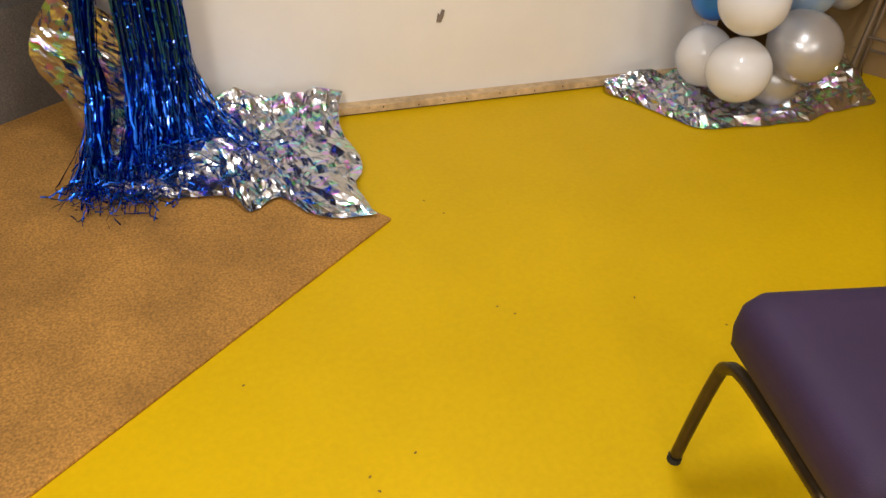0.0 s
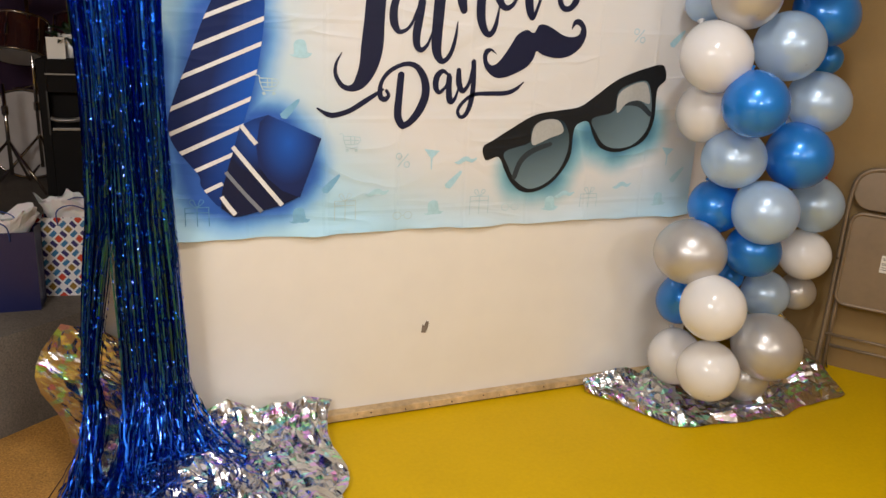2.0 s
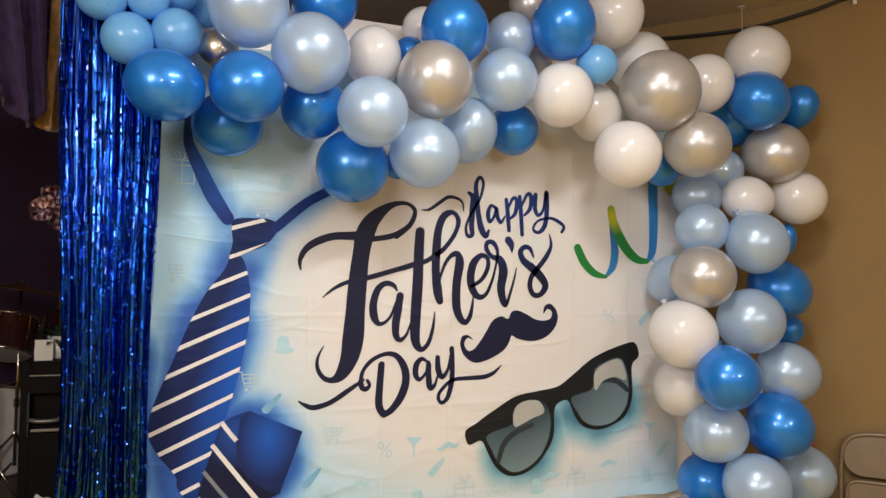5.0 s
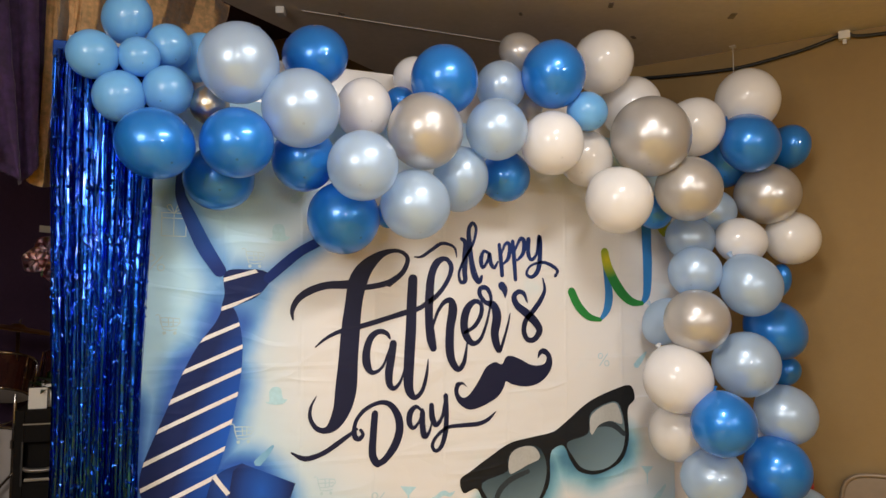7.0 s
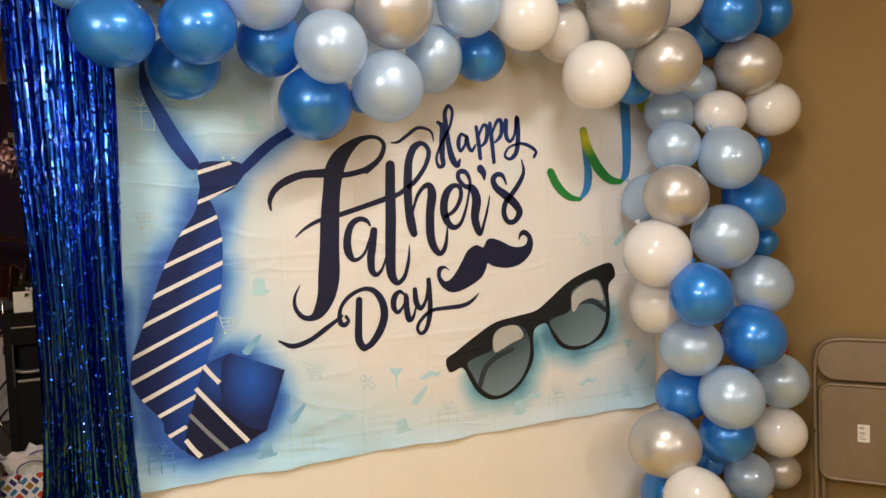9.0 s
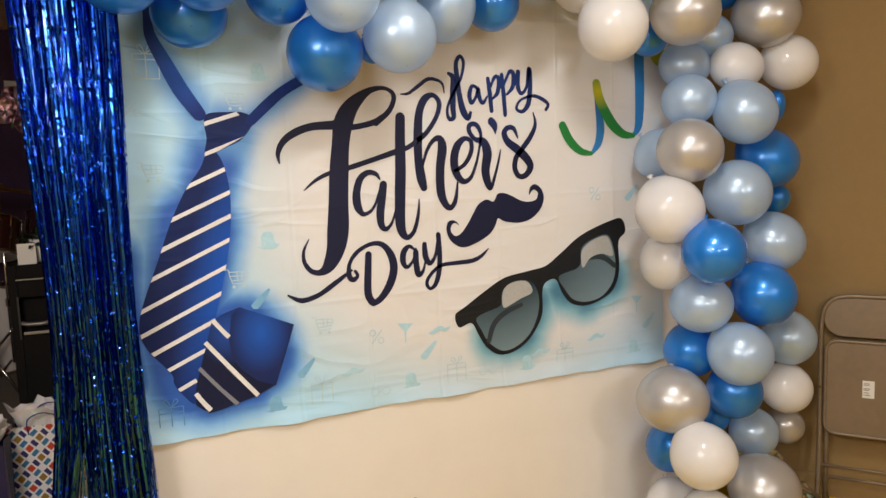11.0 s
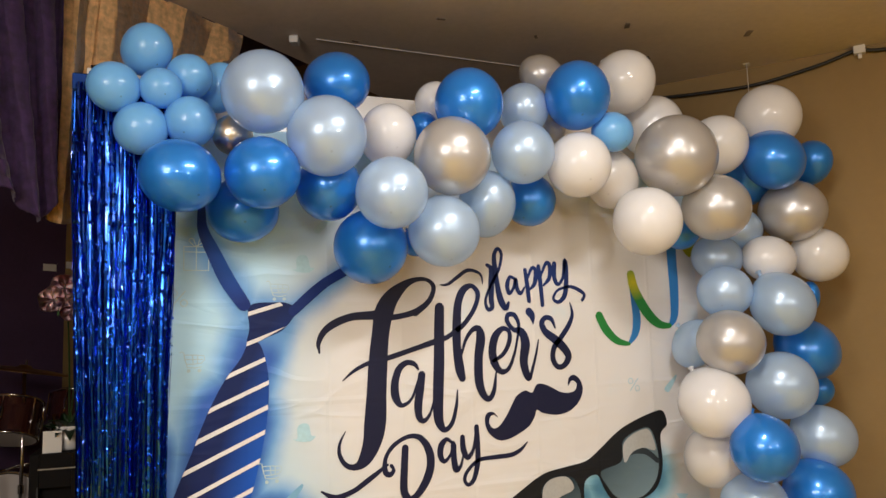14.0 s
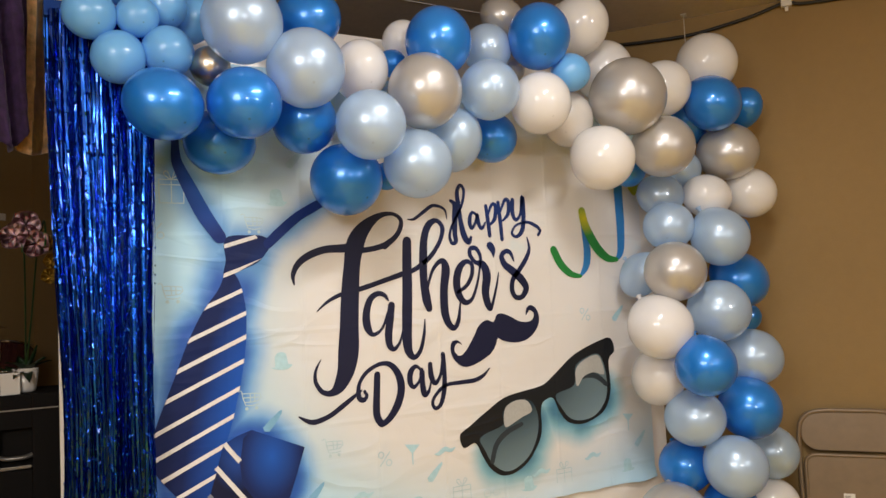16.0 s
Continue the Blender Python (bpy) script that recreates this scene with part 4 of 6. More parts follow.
# ---- tinsel curtain ----
def tinsel_material():
    m = mat("blue_metallic_tinsel", (0.008, 0.075, 0.50), 0.24, 1.0, 0.6, coat_roughness=0.10)
    nt = m.node_tree
    geo = nt.nodes.new("ShaderNodeNewGeometry")
    ramp = nt.nodes.new("ShaderNodeValToRGB")
    ramp.color_ramp.elements[0].color, ramp.color_ramp.elements[1].color = (0.002, 0.034, 0.27, 1), (0.010, 0.155, 0.86, 1)
    nt.links.new(geo.outputs["Random Per Island"], ramp.inputs[0])
    nt.links.new(ramp.outputs[0], nt.nodes["Principled BSDF"].inputs["Base Color"])
    return m


M_TINSEL = tinsel_material()
TOP_L, TOP_R, TOP_Z = -1.168, -0.885, 2.445
curtain = thing("tinsel_curtain", Matrix.Translation((-1.02, -0.15, 0)), "shiny blue metallic tinsel fringe curtain trailing onto the floor", "curtain")
to_curtain = Matrix.Translation((1.02, 0.15, 0))


def ribbon(bm, pts, width, rng, kinks=0.10):
    """A flat strand that turns slowly, with short sharp kinks where the film was folded."""
    ang = rng.uniform(0, 3.14)
    prev = None
    for i, p in enumerate(pts):
        p, q = Vector(p), Vector(pts[min(i + 1, len(pts) - 1)])
        d = (q - Vector(pts[max(i - 1, 0)])).normalized()
        side = d.cross(Vector((0, 1, 0.2))).normalized()
        up = d.cross(side)
        ang += rng.gauss(0, 0.11)
        cuts = [(p, ang)]
        if rng.random() < kinks:
            turn = rng.choice((-1, 1)) * rng.uniform(0.5, 1.5)
            cuts += [(p.lerp(q, 0.22) + up * rng.uniform(-0.002, 0.002), ang + turn), (p.lerp(q, 0.40), ang + rng.uniform(-0.3, 0.3))]
        for at, a in cuts:
            w = (side * math.cos(a) + up * math.sin(a)) * width / 2
            cur = (bm.verts.new(at - w), bm.verts.new(at + w))
            if prev:
                bm.faces.new((prev[0], prev[1], cur[1], cur[0]))
            prev = cur


def tinsel(count, seed, y0, spread):
    rng = random.Random(seed)
    bm = bmesh.new()
    for k in range(count):
        f = (k + rng.random()) / count
        x0 = TOP_L + (TOP_R - TOP_L) * f
        y = y0 + rng.uniform(-spread, spread)
        left = f < 0.30 + rng.uniform(-0.06, 0.06)
        if left:
            ex, ey = rng.gauss(-1.225, 0.035), rng.gauss(-0.38, 0.07)
        else:
            g = (f - 0.3) / 0.7
            ex, ey = -1.12 + 0.40 * max(g, 0) ** 2.2 + rng.gauss(0, 0.045), -0.44 + 0.18 * g + rng.gauss(0, 0.06)
        bend = rng.uniform(0.20, 0.40)
        pts = []
        n = 95
        stop = 0.02 + abs(rng.gauss(0, 0.015))
        for i in range(n):
            z = TOP_Z - 0.03 + (stop - TOP_Z + 0.03) * (i / (n - 1)) ** 0.9
            b = max(0.0, (bend - z) / bend) ** 1.8
            wob = 0.003 * math.sin(z * 7 + k)
            # gathered into bundles above the floor
            gx = (-1.205 + 0.12 * f if left else x0 + 0.014) - x0
            mid = max(0.0, 1 - abs(z - 0.35) / 0.5)
            waist = math.exp(-((z - 1.25) / 0.55) ** 2) * (0.034 * (1 - f) - 0.020 * f)
            stray = 0.0012 + 0.012 * max(0.0, 1 - z / 0.4)
            pts.append((x0 + (ex - x0) * b + gx * mid * 0.8 + waist + wob + rng.uniform(-stray, stray) * 0.5, y + (ey - y) * b + rng.uniform(-stray, stray), z))
        # the loose end lies on the floor
        head = rng.gauss(-1.5, 0.6) if left else rng.gauss(-1.0, 0.9)
        x, yy = pts[-1][0], pts[-1][1]
        for i in range(rng.randint(1, 4)):
            head += rng.uniform(-0.6, 0.6)
            x, yy = x + 0.026 * math.cos(head), min(yy + 0.026 * math.sin(head), -0.03)
            pts.append((x, yy, 0.016 + rng.random() * 0.030))
        ribbon(bm, pts, rng.uniform(0.0035, 0.0065), rng, 0.30)
    return rotated(to_curtain, bm)


tagged(part("fringe", tinsel(280, 5, -0.150, 0.022), M_TINSEL, curtain), kind="stuff")
tagged(part("rear_fringe", tinsel(210, 8, -0.105, 0.015), M_TINSEL, curtain), kind="stuff")


def loose_ends():
    """Short strands snagged and heaped where the fringe meets the floor."""
    rng = random.Random(21)
    bm = bmesh.new()
    for k in range(420):
        g = rng.random()
        x, y, z = (-1.17 + 0.40 * g + rng.gauss(0, 0.035), -0.42 + 0.20 * g + rng.gauss(0, 0.06), 0.03 + abs(rng.gauss(0, 0.05)))
        head, pts = rng.uniform(-3.14, 3.14), []
        for i in range(rng.randint(4, 7)):
            head += rng.uniform(-1.1, 1.1)
            x, y, z = x + 0.024 * math.cos(head), min(y + 0.024 * math.sin(head), -0.03), max(0.016, z + rng.uniform(-0.02, 0.012))
            pts.append((x, y, z))
        ribbon(bm, pts, rng.uniform(0.003, 0.005), rng, 0.35)
    return rotated(to_curtain, bm)


tagged(part("heaped_fringe", loose_ends(), M_TINSEL, curtain), kind="stuff")
part("header_band", rotated(to_curtain, box(TOP_L - 0.004, TOP_R + 0.004, -0.158, -0.100, TOP_Z - 0.05, TOP_Z, 0.004)), mat("blue_header_film", (0.01, 0.05, 0.26), 0.3, 0.8, bump=0.3, bump_size=60), curtain)


# ---- crumpled foil ----
def foil_material():
    """Silver film with a fine crinkle; rainbow glints are painted on as stretched hued shards, in clusters."""
    m = mat("holographic_silver_foil", (0.60, 0.60, 0.60), 0.22, 1.0)
    nt, bsdf = m.node_tree, m.node_tree.nodes["Principled BSDF"]
    coord = nt.nodes.new("ShaderNodeTexCoord")

    def noisy(size, detail, twist=0.0):
        n = nt.nodes.new("ShaderNodeTexNoise")
        n.inputs["Scale"].default_value, n.inputs["Detail"].default_value, n.inputs["Distortion"].default_value = size, detail, twist
        nt.links.new(coord.outputs["Object"], n.inputs["Vector"])
        return n

    add = nt.nodes.new("ShaderNodeVectorMath")
    add.operation = "MULTIPLY_ADD"
    add.inputs[1].default_value = (0.03, 0.03, 0.03)
    nt.links.new(noisy(12, 1).outputs["Color"], add.inputs[0]), nt.links.new(coord.outputs["Object"], add.inputs[2])
    shard = nt.nodes.new("ShaderNodeMapping")
    shard.inputs["Rotation"].default_value, shard.inputs["Scale"].default_value = (0.3, 0.2, 0.7), (1.0, 2.1, 1.4)
    nt.links.new(add.outputs[0], shard.inputs["Vector"])
    v = nt.nodes.new("ShaderNodeTexVoronoi")
    v.inputs["Scale"].default_value = 36
    nt.links.new(shard.outputs[0], v.inputs["Vector"])
    sep = nt.nodes.new("ShaderNodeSeparateColor")
    nt.links.new(v.outputs["Color"], sep.inputs[0])
    # hues of the rainbow glints, put into the base colour
    hue = nt.nodes.new("ShaderNodeCombineColor")
    hue.mode = "HSV"
    hue.inputs[1].default_value, hue.inputs[2].default_value = 0.55, 1.0
    turn = nt.nodes.new("ShaderNodeMapRange")
    turn.inputs["To Min"].default_value, turn.inputs["To Max"].default_value = 0.33, 0.86
    nt.links.new(sep.outputs[0], turn.inputs["Value"]), nt.links.new(turn.outputs[0], hue.inputs[0])
    mask = nt.nodes.new("ShaderNodeMath")
    mask.operation = "MULTIPLY_ADD"
    mask.inputs[1].default_value = 0.9
    nt.links.new(noisy(9, 2).outputs["Fac"], mask.inputs[0]), nt.links.new(sep.outputs[1], mask.inputs[2])
    r = nt.nodes.new("ShaderNodeMapRange")
    r.inputs["From Min"].default_value, r.inputs["From Max"].default_value = 1.16, 1.26
    nt.links.new(mask.outputs[0], r.inputs["Value"])
    mix = nt.nodes.new("ShaderNodeMix")
    mix.data_type = "RGBA"
    mix.inputs["A"].default_value = (0.60, 0.60, 0.61, 1)
    nt.links.new(r.outputs[0], mix.inputs["Factor"]), nt.links.new(hue.outputs[0], mix.inputs["B"])
    nt.links.new(mix.outputs["Result"], bsdf.inputs["Base Color"])
    bump = nt.nodes.new("ShaderNodeBump")
    bump.inputs["Strength"].default_value, bump.inputs["Distance"].default_value = 0.10, 0.004
    nt.links.new(noisy(38, 2).outputs["Fac"], bump.inputs["Height"]), nt.links.new(bump.outputs[0], bsdf.inputs["Normal"])
    return m


M_FOIL = foil_material()


def ridge(p, size):
    return 1 - abs(noise.noise(Vector(p) * size)) * 2


def facet(p, size):
    """Rounded folds that meet in creases."""
    near = noise.voronoi(Vector(p) * size)[0]
    return near[1] - near[0]


def crumpled(bm, seed, away, folds=(0.0060, 0.0010, 0.0002), floor=0.005):
    """Breaks a coarse sheet into flat facets with straight creases, each fold finer than the last."""
    rng = random.Random(seed)
    bmesh.ops.triangulate(bm, faces=bm.faces[:], quad_method="ALTERNATE")
    for deep in folds:
        old = set(bm.verts)
        bmesh.ops.subdivide_edges(bm, edges=bm.edges[:], cuts=1, use_grid_fill=True)
        for v in bm.verts:
            if v not in old and not v.is_boundary:
                v.co += Vector(away) * rng.gauss(0, deep) + Vector((rng.gauss(0, deep), rng.gauss(0, deep), rng.gauss(0, deep))) * 0.35
                v.co.z = max(v.co.z, floor)
                v.co.y = min(v.co.y, -0.026)
    return bm


def coons(low, high, left, right, nu, nv, shape):
    """A sheet between four edges (each a list of points), displaced by shape(s, t, point)."""
    def along(line, n):
        pts = spline(line, 12)
        return [Vector(pts[round(i * (len(pts) - 1) / n)]) for i in range(n + 1)]
    a, b, c, d = along(low, nu), along(high, nu), along(left, nv), along(right, nv)
    bm, rows = bmesh.new(), []
    for j in range(nv + 1):
        t, row = j / nv, []
        for i in range(nu + 1):
            s = i / nu
            p = a[i] * (1 - t) + b[i] * t + c[j] * (1 - s) + d[j] * s - (a[0] * (1 - s) * (1 - t) + a[-1] * s * (1 - t) + b[0] * (1 - s) * t + b[-1] * s * t)
            row.append(bm.verts.new(shape(s, t, p)))
        rows.append(row)
    for x, y in zip(rows, rows[1:]):
        for i in range(nu):
            bm.faces.new((x[i], x[i + 1], y[i + 1], y[i]))
    return bm


def crease(q, big=0.05, small=0.016):
    return big * 2.2 * facet(q, 4.2) + small * 1.5 * facet(q + Vector((3, 1, 2)), 10)


def heap(s, t, p):
    edge = min(s, 1 - s, t) * 7
    up = 0.075 * max(0, t - 0.72) / 0.28
    h = 0.02 + crease(p, 0.050, 0.018) * min(1, 0.25 + edge) + up
    return (p.x + 0.012 * noise.noise(p * 30), min(p.y + 0.012 * noise.noise(p * 27 + Vector((5, 5, 5))), -0.026), max(h, 0.014))


foil = link("foil_sheet", crumpled(coons([(-1.28, -0.34, 0), (-1.05, -0.46, 0), (-0.86, -0.50, 0), (-0.79, -0.60, 0), (-0.70, -0.55, 0), (-0.60, -0.68, 0), (-0.44, -0.715, 0)],
                              [(-1.15, -0.04, 0), (-0.80, -0.03, 0), (-0.55, -0.03, 0), (-0.375, -0.03, 0)],
                              [(-1.28, -0.34, 0), (-1.15, -0.04, 0)],
                              [(-0.44, -0.715, 0), (-0.46, -0.55, 0), (-0.40, -0.40, 0), (-0.42, -0.18, 0), (-0.375, -0.03, 0)], 18, 13, heap), 3, (0, 0, 1), floor=0.014), M_FOIL)
tagged(foil, "crumpled holographic silver foil sheet heaped at the curtain's foot", "foil sheet")


def flap_shape(s, t, p):
    return (p.x + 0.006 * noise.noise(p * 25), p.y - 0.04 * facet(p, 5) - 0.006 * facet(p, 12), max(p.z, 0.016))


flap = link("foil_sheet", crumpled(coons([(-1.245, -0.03, 0.016), (-1.10, -0.05, 0.016), (-0.96, -0.05, 0.016)],
                              [(-1.245, -0.03, 0.505), (-1.12, -0.04, 0.46), (-0.96, -0.05, 0.33)],
                              [(-1.245, -0.03, 0.016), (-1.275, -0.03, 0.16), (-1.335, -0.03, 0.30), (-1.32, -0.03, 0.40), (-1.245, -0.03, 0.505)],
                              [(-0.96, -0.05, 0.016), (-0.96, -0.05, 0.33)], 6, 9, flap_shape), 5, (0, 1, 0), (0.0030, 0.0009, 0.0002), 0.014), M_FOIL)
tagged(flap, "stiff flap of holographic silver foil standing behind the tinsel", "foil sheet")


def skirt(s, t, p):
    rim = math.exp(-((t - 0.10) / 0.09) ** 2)
    h = 0.010 + 0.020 * rim * (0.4 + ridge(p, 6)) + crease(p, 0.05, 0.013) * min(1, 0.3 + t * 2) + 0.05 * max(0, s - 0.75) * 4 * (0.5 + t)
    h = 0.005 + h * min(1, 0.05 + t * 4.5) * min(1, 0.25 + (1 - s) * 10)
    return (p.x + 0.01 * noise.noise(p * 24), p.y + 0.030 * noise.noise(p * 9 + Vector((5, 5, 5))) * (1 - t), max(h, 0.005))


foil = link("foil_sheet", crumpled(coons([(0.70, -0.09, 0), (0.80, -0.25, 0), (0.88, -0.43, 0), (1.05, -0.48, 0), (1.34, -0.50, 0), (1.55, -0.46, 0), (1.80, -0.44, 0)],
                              [(0.72, -0.035, 0), (0.95, -0.035, 0), (1.2, -0.04, 0), (1.5, -0.08, 0), (1.86, -0.22, 0)],
                              [(0.70, -0.09, 0), (0.72, -0.035, 0)], [(1.80, -0.44, 0), (1.82, -0.36, 0), (1.86, -0.22, 0)], 26, 9, skirt), 8, (0, 0, 1)), M_FOIL)
tagged(foil, "crumpled holographic silver foil sheet under the balloon column", "foil sheet")



def upright(s, t, p):
    return (p.x + 0.006 * noise.noise(p * 25), p.y - 0.03 * facet(p, 6) - 0.012 * facet(p, 14), max(p.z, 0.02))


foil = link("foil_sheet", crumpled(coons([(1.46, -0.09, 0.02), (1.60, -0.12, 0.02), (1.72, -0.16, 0.02)], [(1.46, -0.09, 0.30), (1.62, -0.11, 0.32), (1.705, -0.15, 0.24)],
                              [(1.46, -0.09, 0.02), (1.46, -0.09, 0.30)], [(1.72, -0.16, 0.02), (1.74, -0.16, 0.12), (1.705, -0.15, 0.24)], 5, 6, upright), 12, (0, 1, 0)), M_FOIL)
tagged(foil, "upright holographic silver foil sheet behind the balloon column", "foil sheet")

# ---- purple chair ----
M_SEAT = mat("purple_vinyl", (0.030, 0.0125, 0.047), 0.70, grain=0.08, grain_size=300, stain=0.12, stain_size=6, bump=0.25, bump_size=500)
M_BRONZE = mat("bronze_painted_steel", (0.075, 0.050, 0.022), 0.35, 0.6, grain=0.1, stain=0.25, stain_size=30)
M_RUBBER = mat("black_rubber", (0.015, 0.014, 0.013), 0.8, bump=0.2)


def purple_chair():
    turn = Euler((0, 0, radians(-12))).to_matrix()
    at = Vector((-0.106, -1.755, 0)) - turn @ Vector((-0.225, 0.22, 0))
    chair = thing("stacking_chair", Matrix.Translation(at) @ turn.to_4x4(), "stacking chair with a padded purple vinyl seat and bronze legs", "chair")
    bm, rings = bmesh.new(), []
    for inset, z in ((0.020, 0.398), (0.004, 0.408), (0.0, 0.436), (0.002, 0.474), (0.012, 0.497), (0.032, 0.509), (0.075, 0.515), (0.14, 0.516)):
        ring = []
        for cx, cy, a in ((1, 1, 0), (-1, 1, 90), (-1, -1, 180), (1, -1, 270)):
            r = max(0.058 - inset * 0.3, 0.028)
            for k in range(9):
                q = radians(a + 90 * k / 8)
                ring.append(bm.verts.new((cx * (0.225 - inset - r) + r * math.cos(q), cy * (0.22 - inset - r) + r * math.sin(q), z)))
        rings.append(ring)
    for a, b in zip(rings, rings[1:]):
        for k in range(36):
            bm.faces.new((a[k], a[(k + 1) % 36], b[(k + 1) % 36], b[k]))
    bm.faces.new(rings[0][::-1]), bm.faces.new(rings[-1])
    part("seat", bm, M_SEAT, chair, smooth=True)
    part("seat_pan", box(-0.205, 0.205, -0.20, 0.20, 0.385, 0.3975, 0.004), M_DARK, chair)
    for side in (-1, 1):
        x = side * 0.198
        line = spline([(x, 0.239, 0.012), (x, 0.225, 0.15), (x, 0.207, 0.285), (x, 0.19, 0.330), (x, 0.12, 0.362), (x, -0.14, 0.370)], 6)
        part("front_leg", tube(line, 0.0130, 12), M_BRONZE, chair, smooth=True)
        part("back_leg", tube(spline([(x, -0.30, 0.012), (x, -0.24, 0.20), (x, -0.215, 0.40), (x, -0.25, 0.62), (x, -0.28, 0.80)], 6), 0.0125, 12), M_BRONZE, chair, smooth=True)
        for px, py in ((x, 0.239), (x, -0.301)):
            part("foot_cap", tube([(px, py, 0), (px, py, 0.014)], 0.0155, 12), M_RUBBER, chair, smooth=False)
    bm = box(-0.20, 0.20, -0.30, -0.245, 0.52, 0.86, 0.024, 4)
    part("backrest", bm, M_SEAT, chair, smooth=True)


purple_chair()

# ---- folded metal chair ----
M_BEIGE = mat("beige_painted_steel", (0.21, 0.152, 0.098), 0.35, 0.15, grain=0.04, stain=0.08, stain_size=12, bump=0.05)
M_LABEL = mat("white_paper_label", (0.72, 0.70, 0.66), 0.6, stain=0.05)
M_PRINT = mat("grey_label_print", (0.16, 0.15, 0.15), 0.6)


def plate(x0, x1, z0, z1, r, y, thick, seg=8):
    """A flat pressed panel with rounded corners."""
    bm = bmesh.new()
    pts = []
    for cx, cz, a in ((x1 - r, z1 - r, 0), (x0 + r, z1 - r, 90), (x0 + r, z0 + r, 180), (x1 - r, z0 + r, 270)):
        for k in range(seg + 1):
            q = radians(a + 90 * k / seg)
            pts.append((cx + r * math.cos(q), cz + r * math.sin(q)))
    face = bm.faces.new([bm.verts.new((px, y, pz)) for px, pz in pts])
    out = bmesh.ops.extrude_face_region(bm, geom=[face])
    bmesh.ops.translate(bm, vec=(0, thick, 0), verts=[v for v in out["geom"] if isinstance(v, bmesh.types.BMVert)])
    bmesh.ops.bevel(bm, geom=[e for e in bm.edges if abs(e.verts[0].co.y - e.verts[1].co.y) < 1e-6], offset=thick * 0.3, segments=2, affect="EDGES")
    return bm


def folded_chair():
    # local x runs along the wall away from the stage, local y into the wall
    m = ROOM @ Matrix(((0, 1, 0, 1.352), (-1, 0, 0, -1.282), (0, 0, 1, 0), (0, 0, 0, 1))) @ pose(0, 0, 0, -6.5, 0, 0)
    chair = thing("folded_chair", m, "folded beige steel chair leaning against the tan wall", "chair")
    w, h = 0.44, 0.955
    line = spline([(0.0, 0, 0.008), (0.004, 0, 0.30), (0.0, 0, 0.70), (0.004, 0, 0.86), (0.03, 0, 0.925), (0.09, 0, 0.952), (0.22, 0, 0.955), (0.35, 0, 0.952), (0.41, 0, 0.925), (0.436, 0, 0.86), (0.44, 0, 0.70), (0.436, 0, 0.30), (0.44, 0, 0.008)], 6)
    part("frame_tube", tube(line, 0.011, 10), M_BEIGE, chair, smooth=True)
    part("backrest", plate(0.012, 0.428, 0.775, 0.945, 0.075, -0.004, 0.008), M_BEIGE, chair)
    seat = part("seat_panel", plate(0.022, 0.418, 0.345, 0.755, 0.045, -0.014, 0.012), M_BEIGE, chair)
    pts = []
    for cx, cz, a in ((0.373, 0.71, 0), (0.067, 0.71, 90), (0.067, 0.39, 180), (0.373, 0.39, 270)):
        for k in range(7):
            q = radians(a + 15 * k)
            pts.append((cx + 0.045 * math.cos(q), -0.014, cz + 0.045 * math.sin(q)))
    part("seat_rim", tube(pts + pts[:1], 0.008, 8, cap=False), M_BEIGE, chair, smooth=True)
    sticker = part("sticker", box(0.168, 0.214, -0.0152, -0.0145, 0.515, 0.590), M_LABEL, chair, "small white paper label")
    rng = random.Random(4)
    for k, z in enumerate((0.578, 0.572, 0.556, 0.550, 0.538, 0.528)):
        part("print_bar", box(0.173, 0.173 + rng.uniform(0.018, 0.036), -0.0159, -0.0153, z - 0.0018, z + 0.0012), M_PRINT, sticker)
    for x in (0.03, 0.41):
        part("rear_leg", tube([(x, 0.022, 0.008), (x, 0.022, 0.62)], 0.010, 10), M_BEIGE, chair, smooth=True)
    part("cross_bar", tube([(0.0, 0, 0.195), (0.44, 0, 0.195)], 0.007, 8), M_BEIGE, chair, smooth=True)
    part("rear_cross_bar", tube([(0.03, 0.022, 0.14), (0.41, 0.022, 0.14)], 0.007, 8), M_BEIGE, chair, smooth=True)
    for x in (0.0, 0.44):
        part("rivet", tube([(x, -0.016, 0.545), (x, 0.012, 0.545)], 0.006, 8), M_BRONZE, chair)
        part("foot_cap", tube([(x, 0, 0.0), (x, 0, 0.03)], 0.0135, 10), M_RUBBER, chair)


folded_chair()
cord = link("cord", tube([ROOM @ Vector(p) for p in spline([(WALL_U - 0.035, -1.305, 0.62), (WALL_U - 0.03, -1.312, 0.42), (WALL_U - 0.03, -1.306, 0.25), (WALL_U - 0.03, -1.315, 0.05), (WALL_U - 0.06, -1.33, 0.004)], 8)], 0.003, 6), M_RUBBER, smooth=True)
tagged(cord, "thin black cord hanging behind the folded chair", "cord")
baseboard = link("baseboard", rotated(ROOM, box(WALL_U - 0.012, WALL_U - 0.0005, -7.3, STAGE_V - 0.01, 0.0, 0.10, 0.003)), M_WALL)
tagged(baseboard, "low tan painted skirting along the wall", "baseboard", kind="structure")

# ---- gift bags on the stage ----
M_TISSUE = mat("white_tissue_paper", (0.72, 0.68, 0.68), 0.75, bump=0.5, bump_size=60, subsurface_weight=0.2)
M_NAVY = mat("navy_gift_bag_card", (0.008, 0.012, 0.075), 0.35, coat=0.1, stain=0.1)
M_CORD = mat("blue_cord", (0.03, 0.06, 0.22), 0.7)


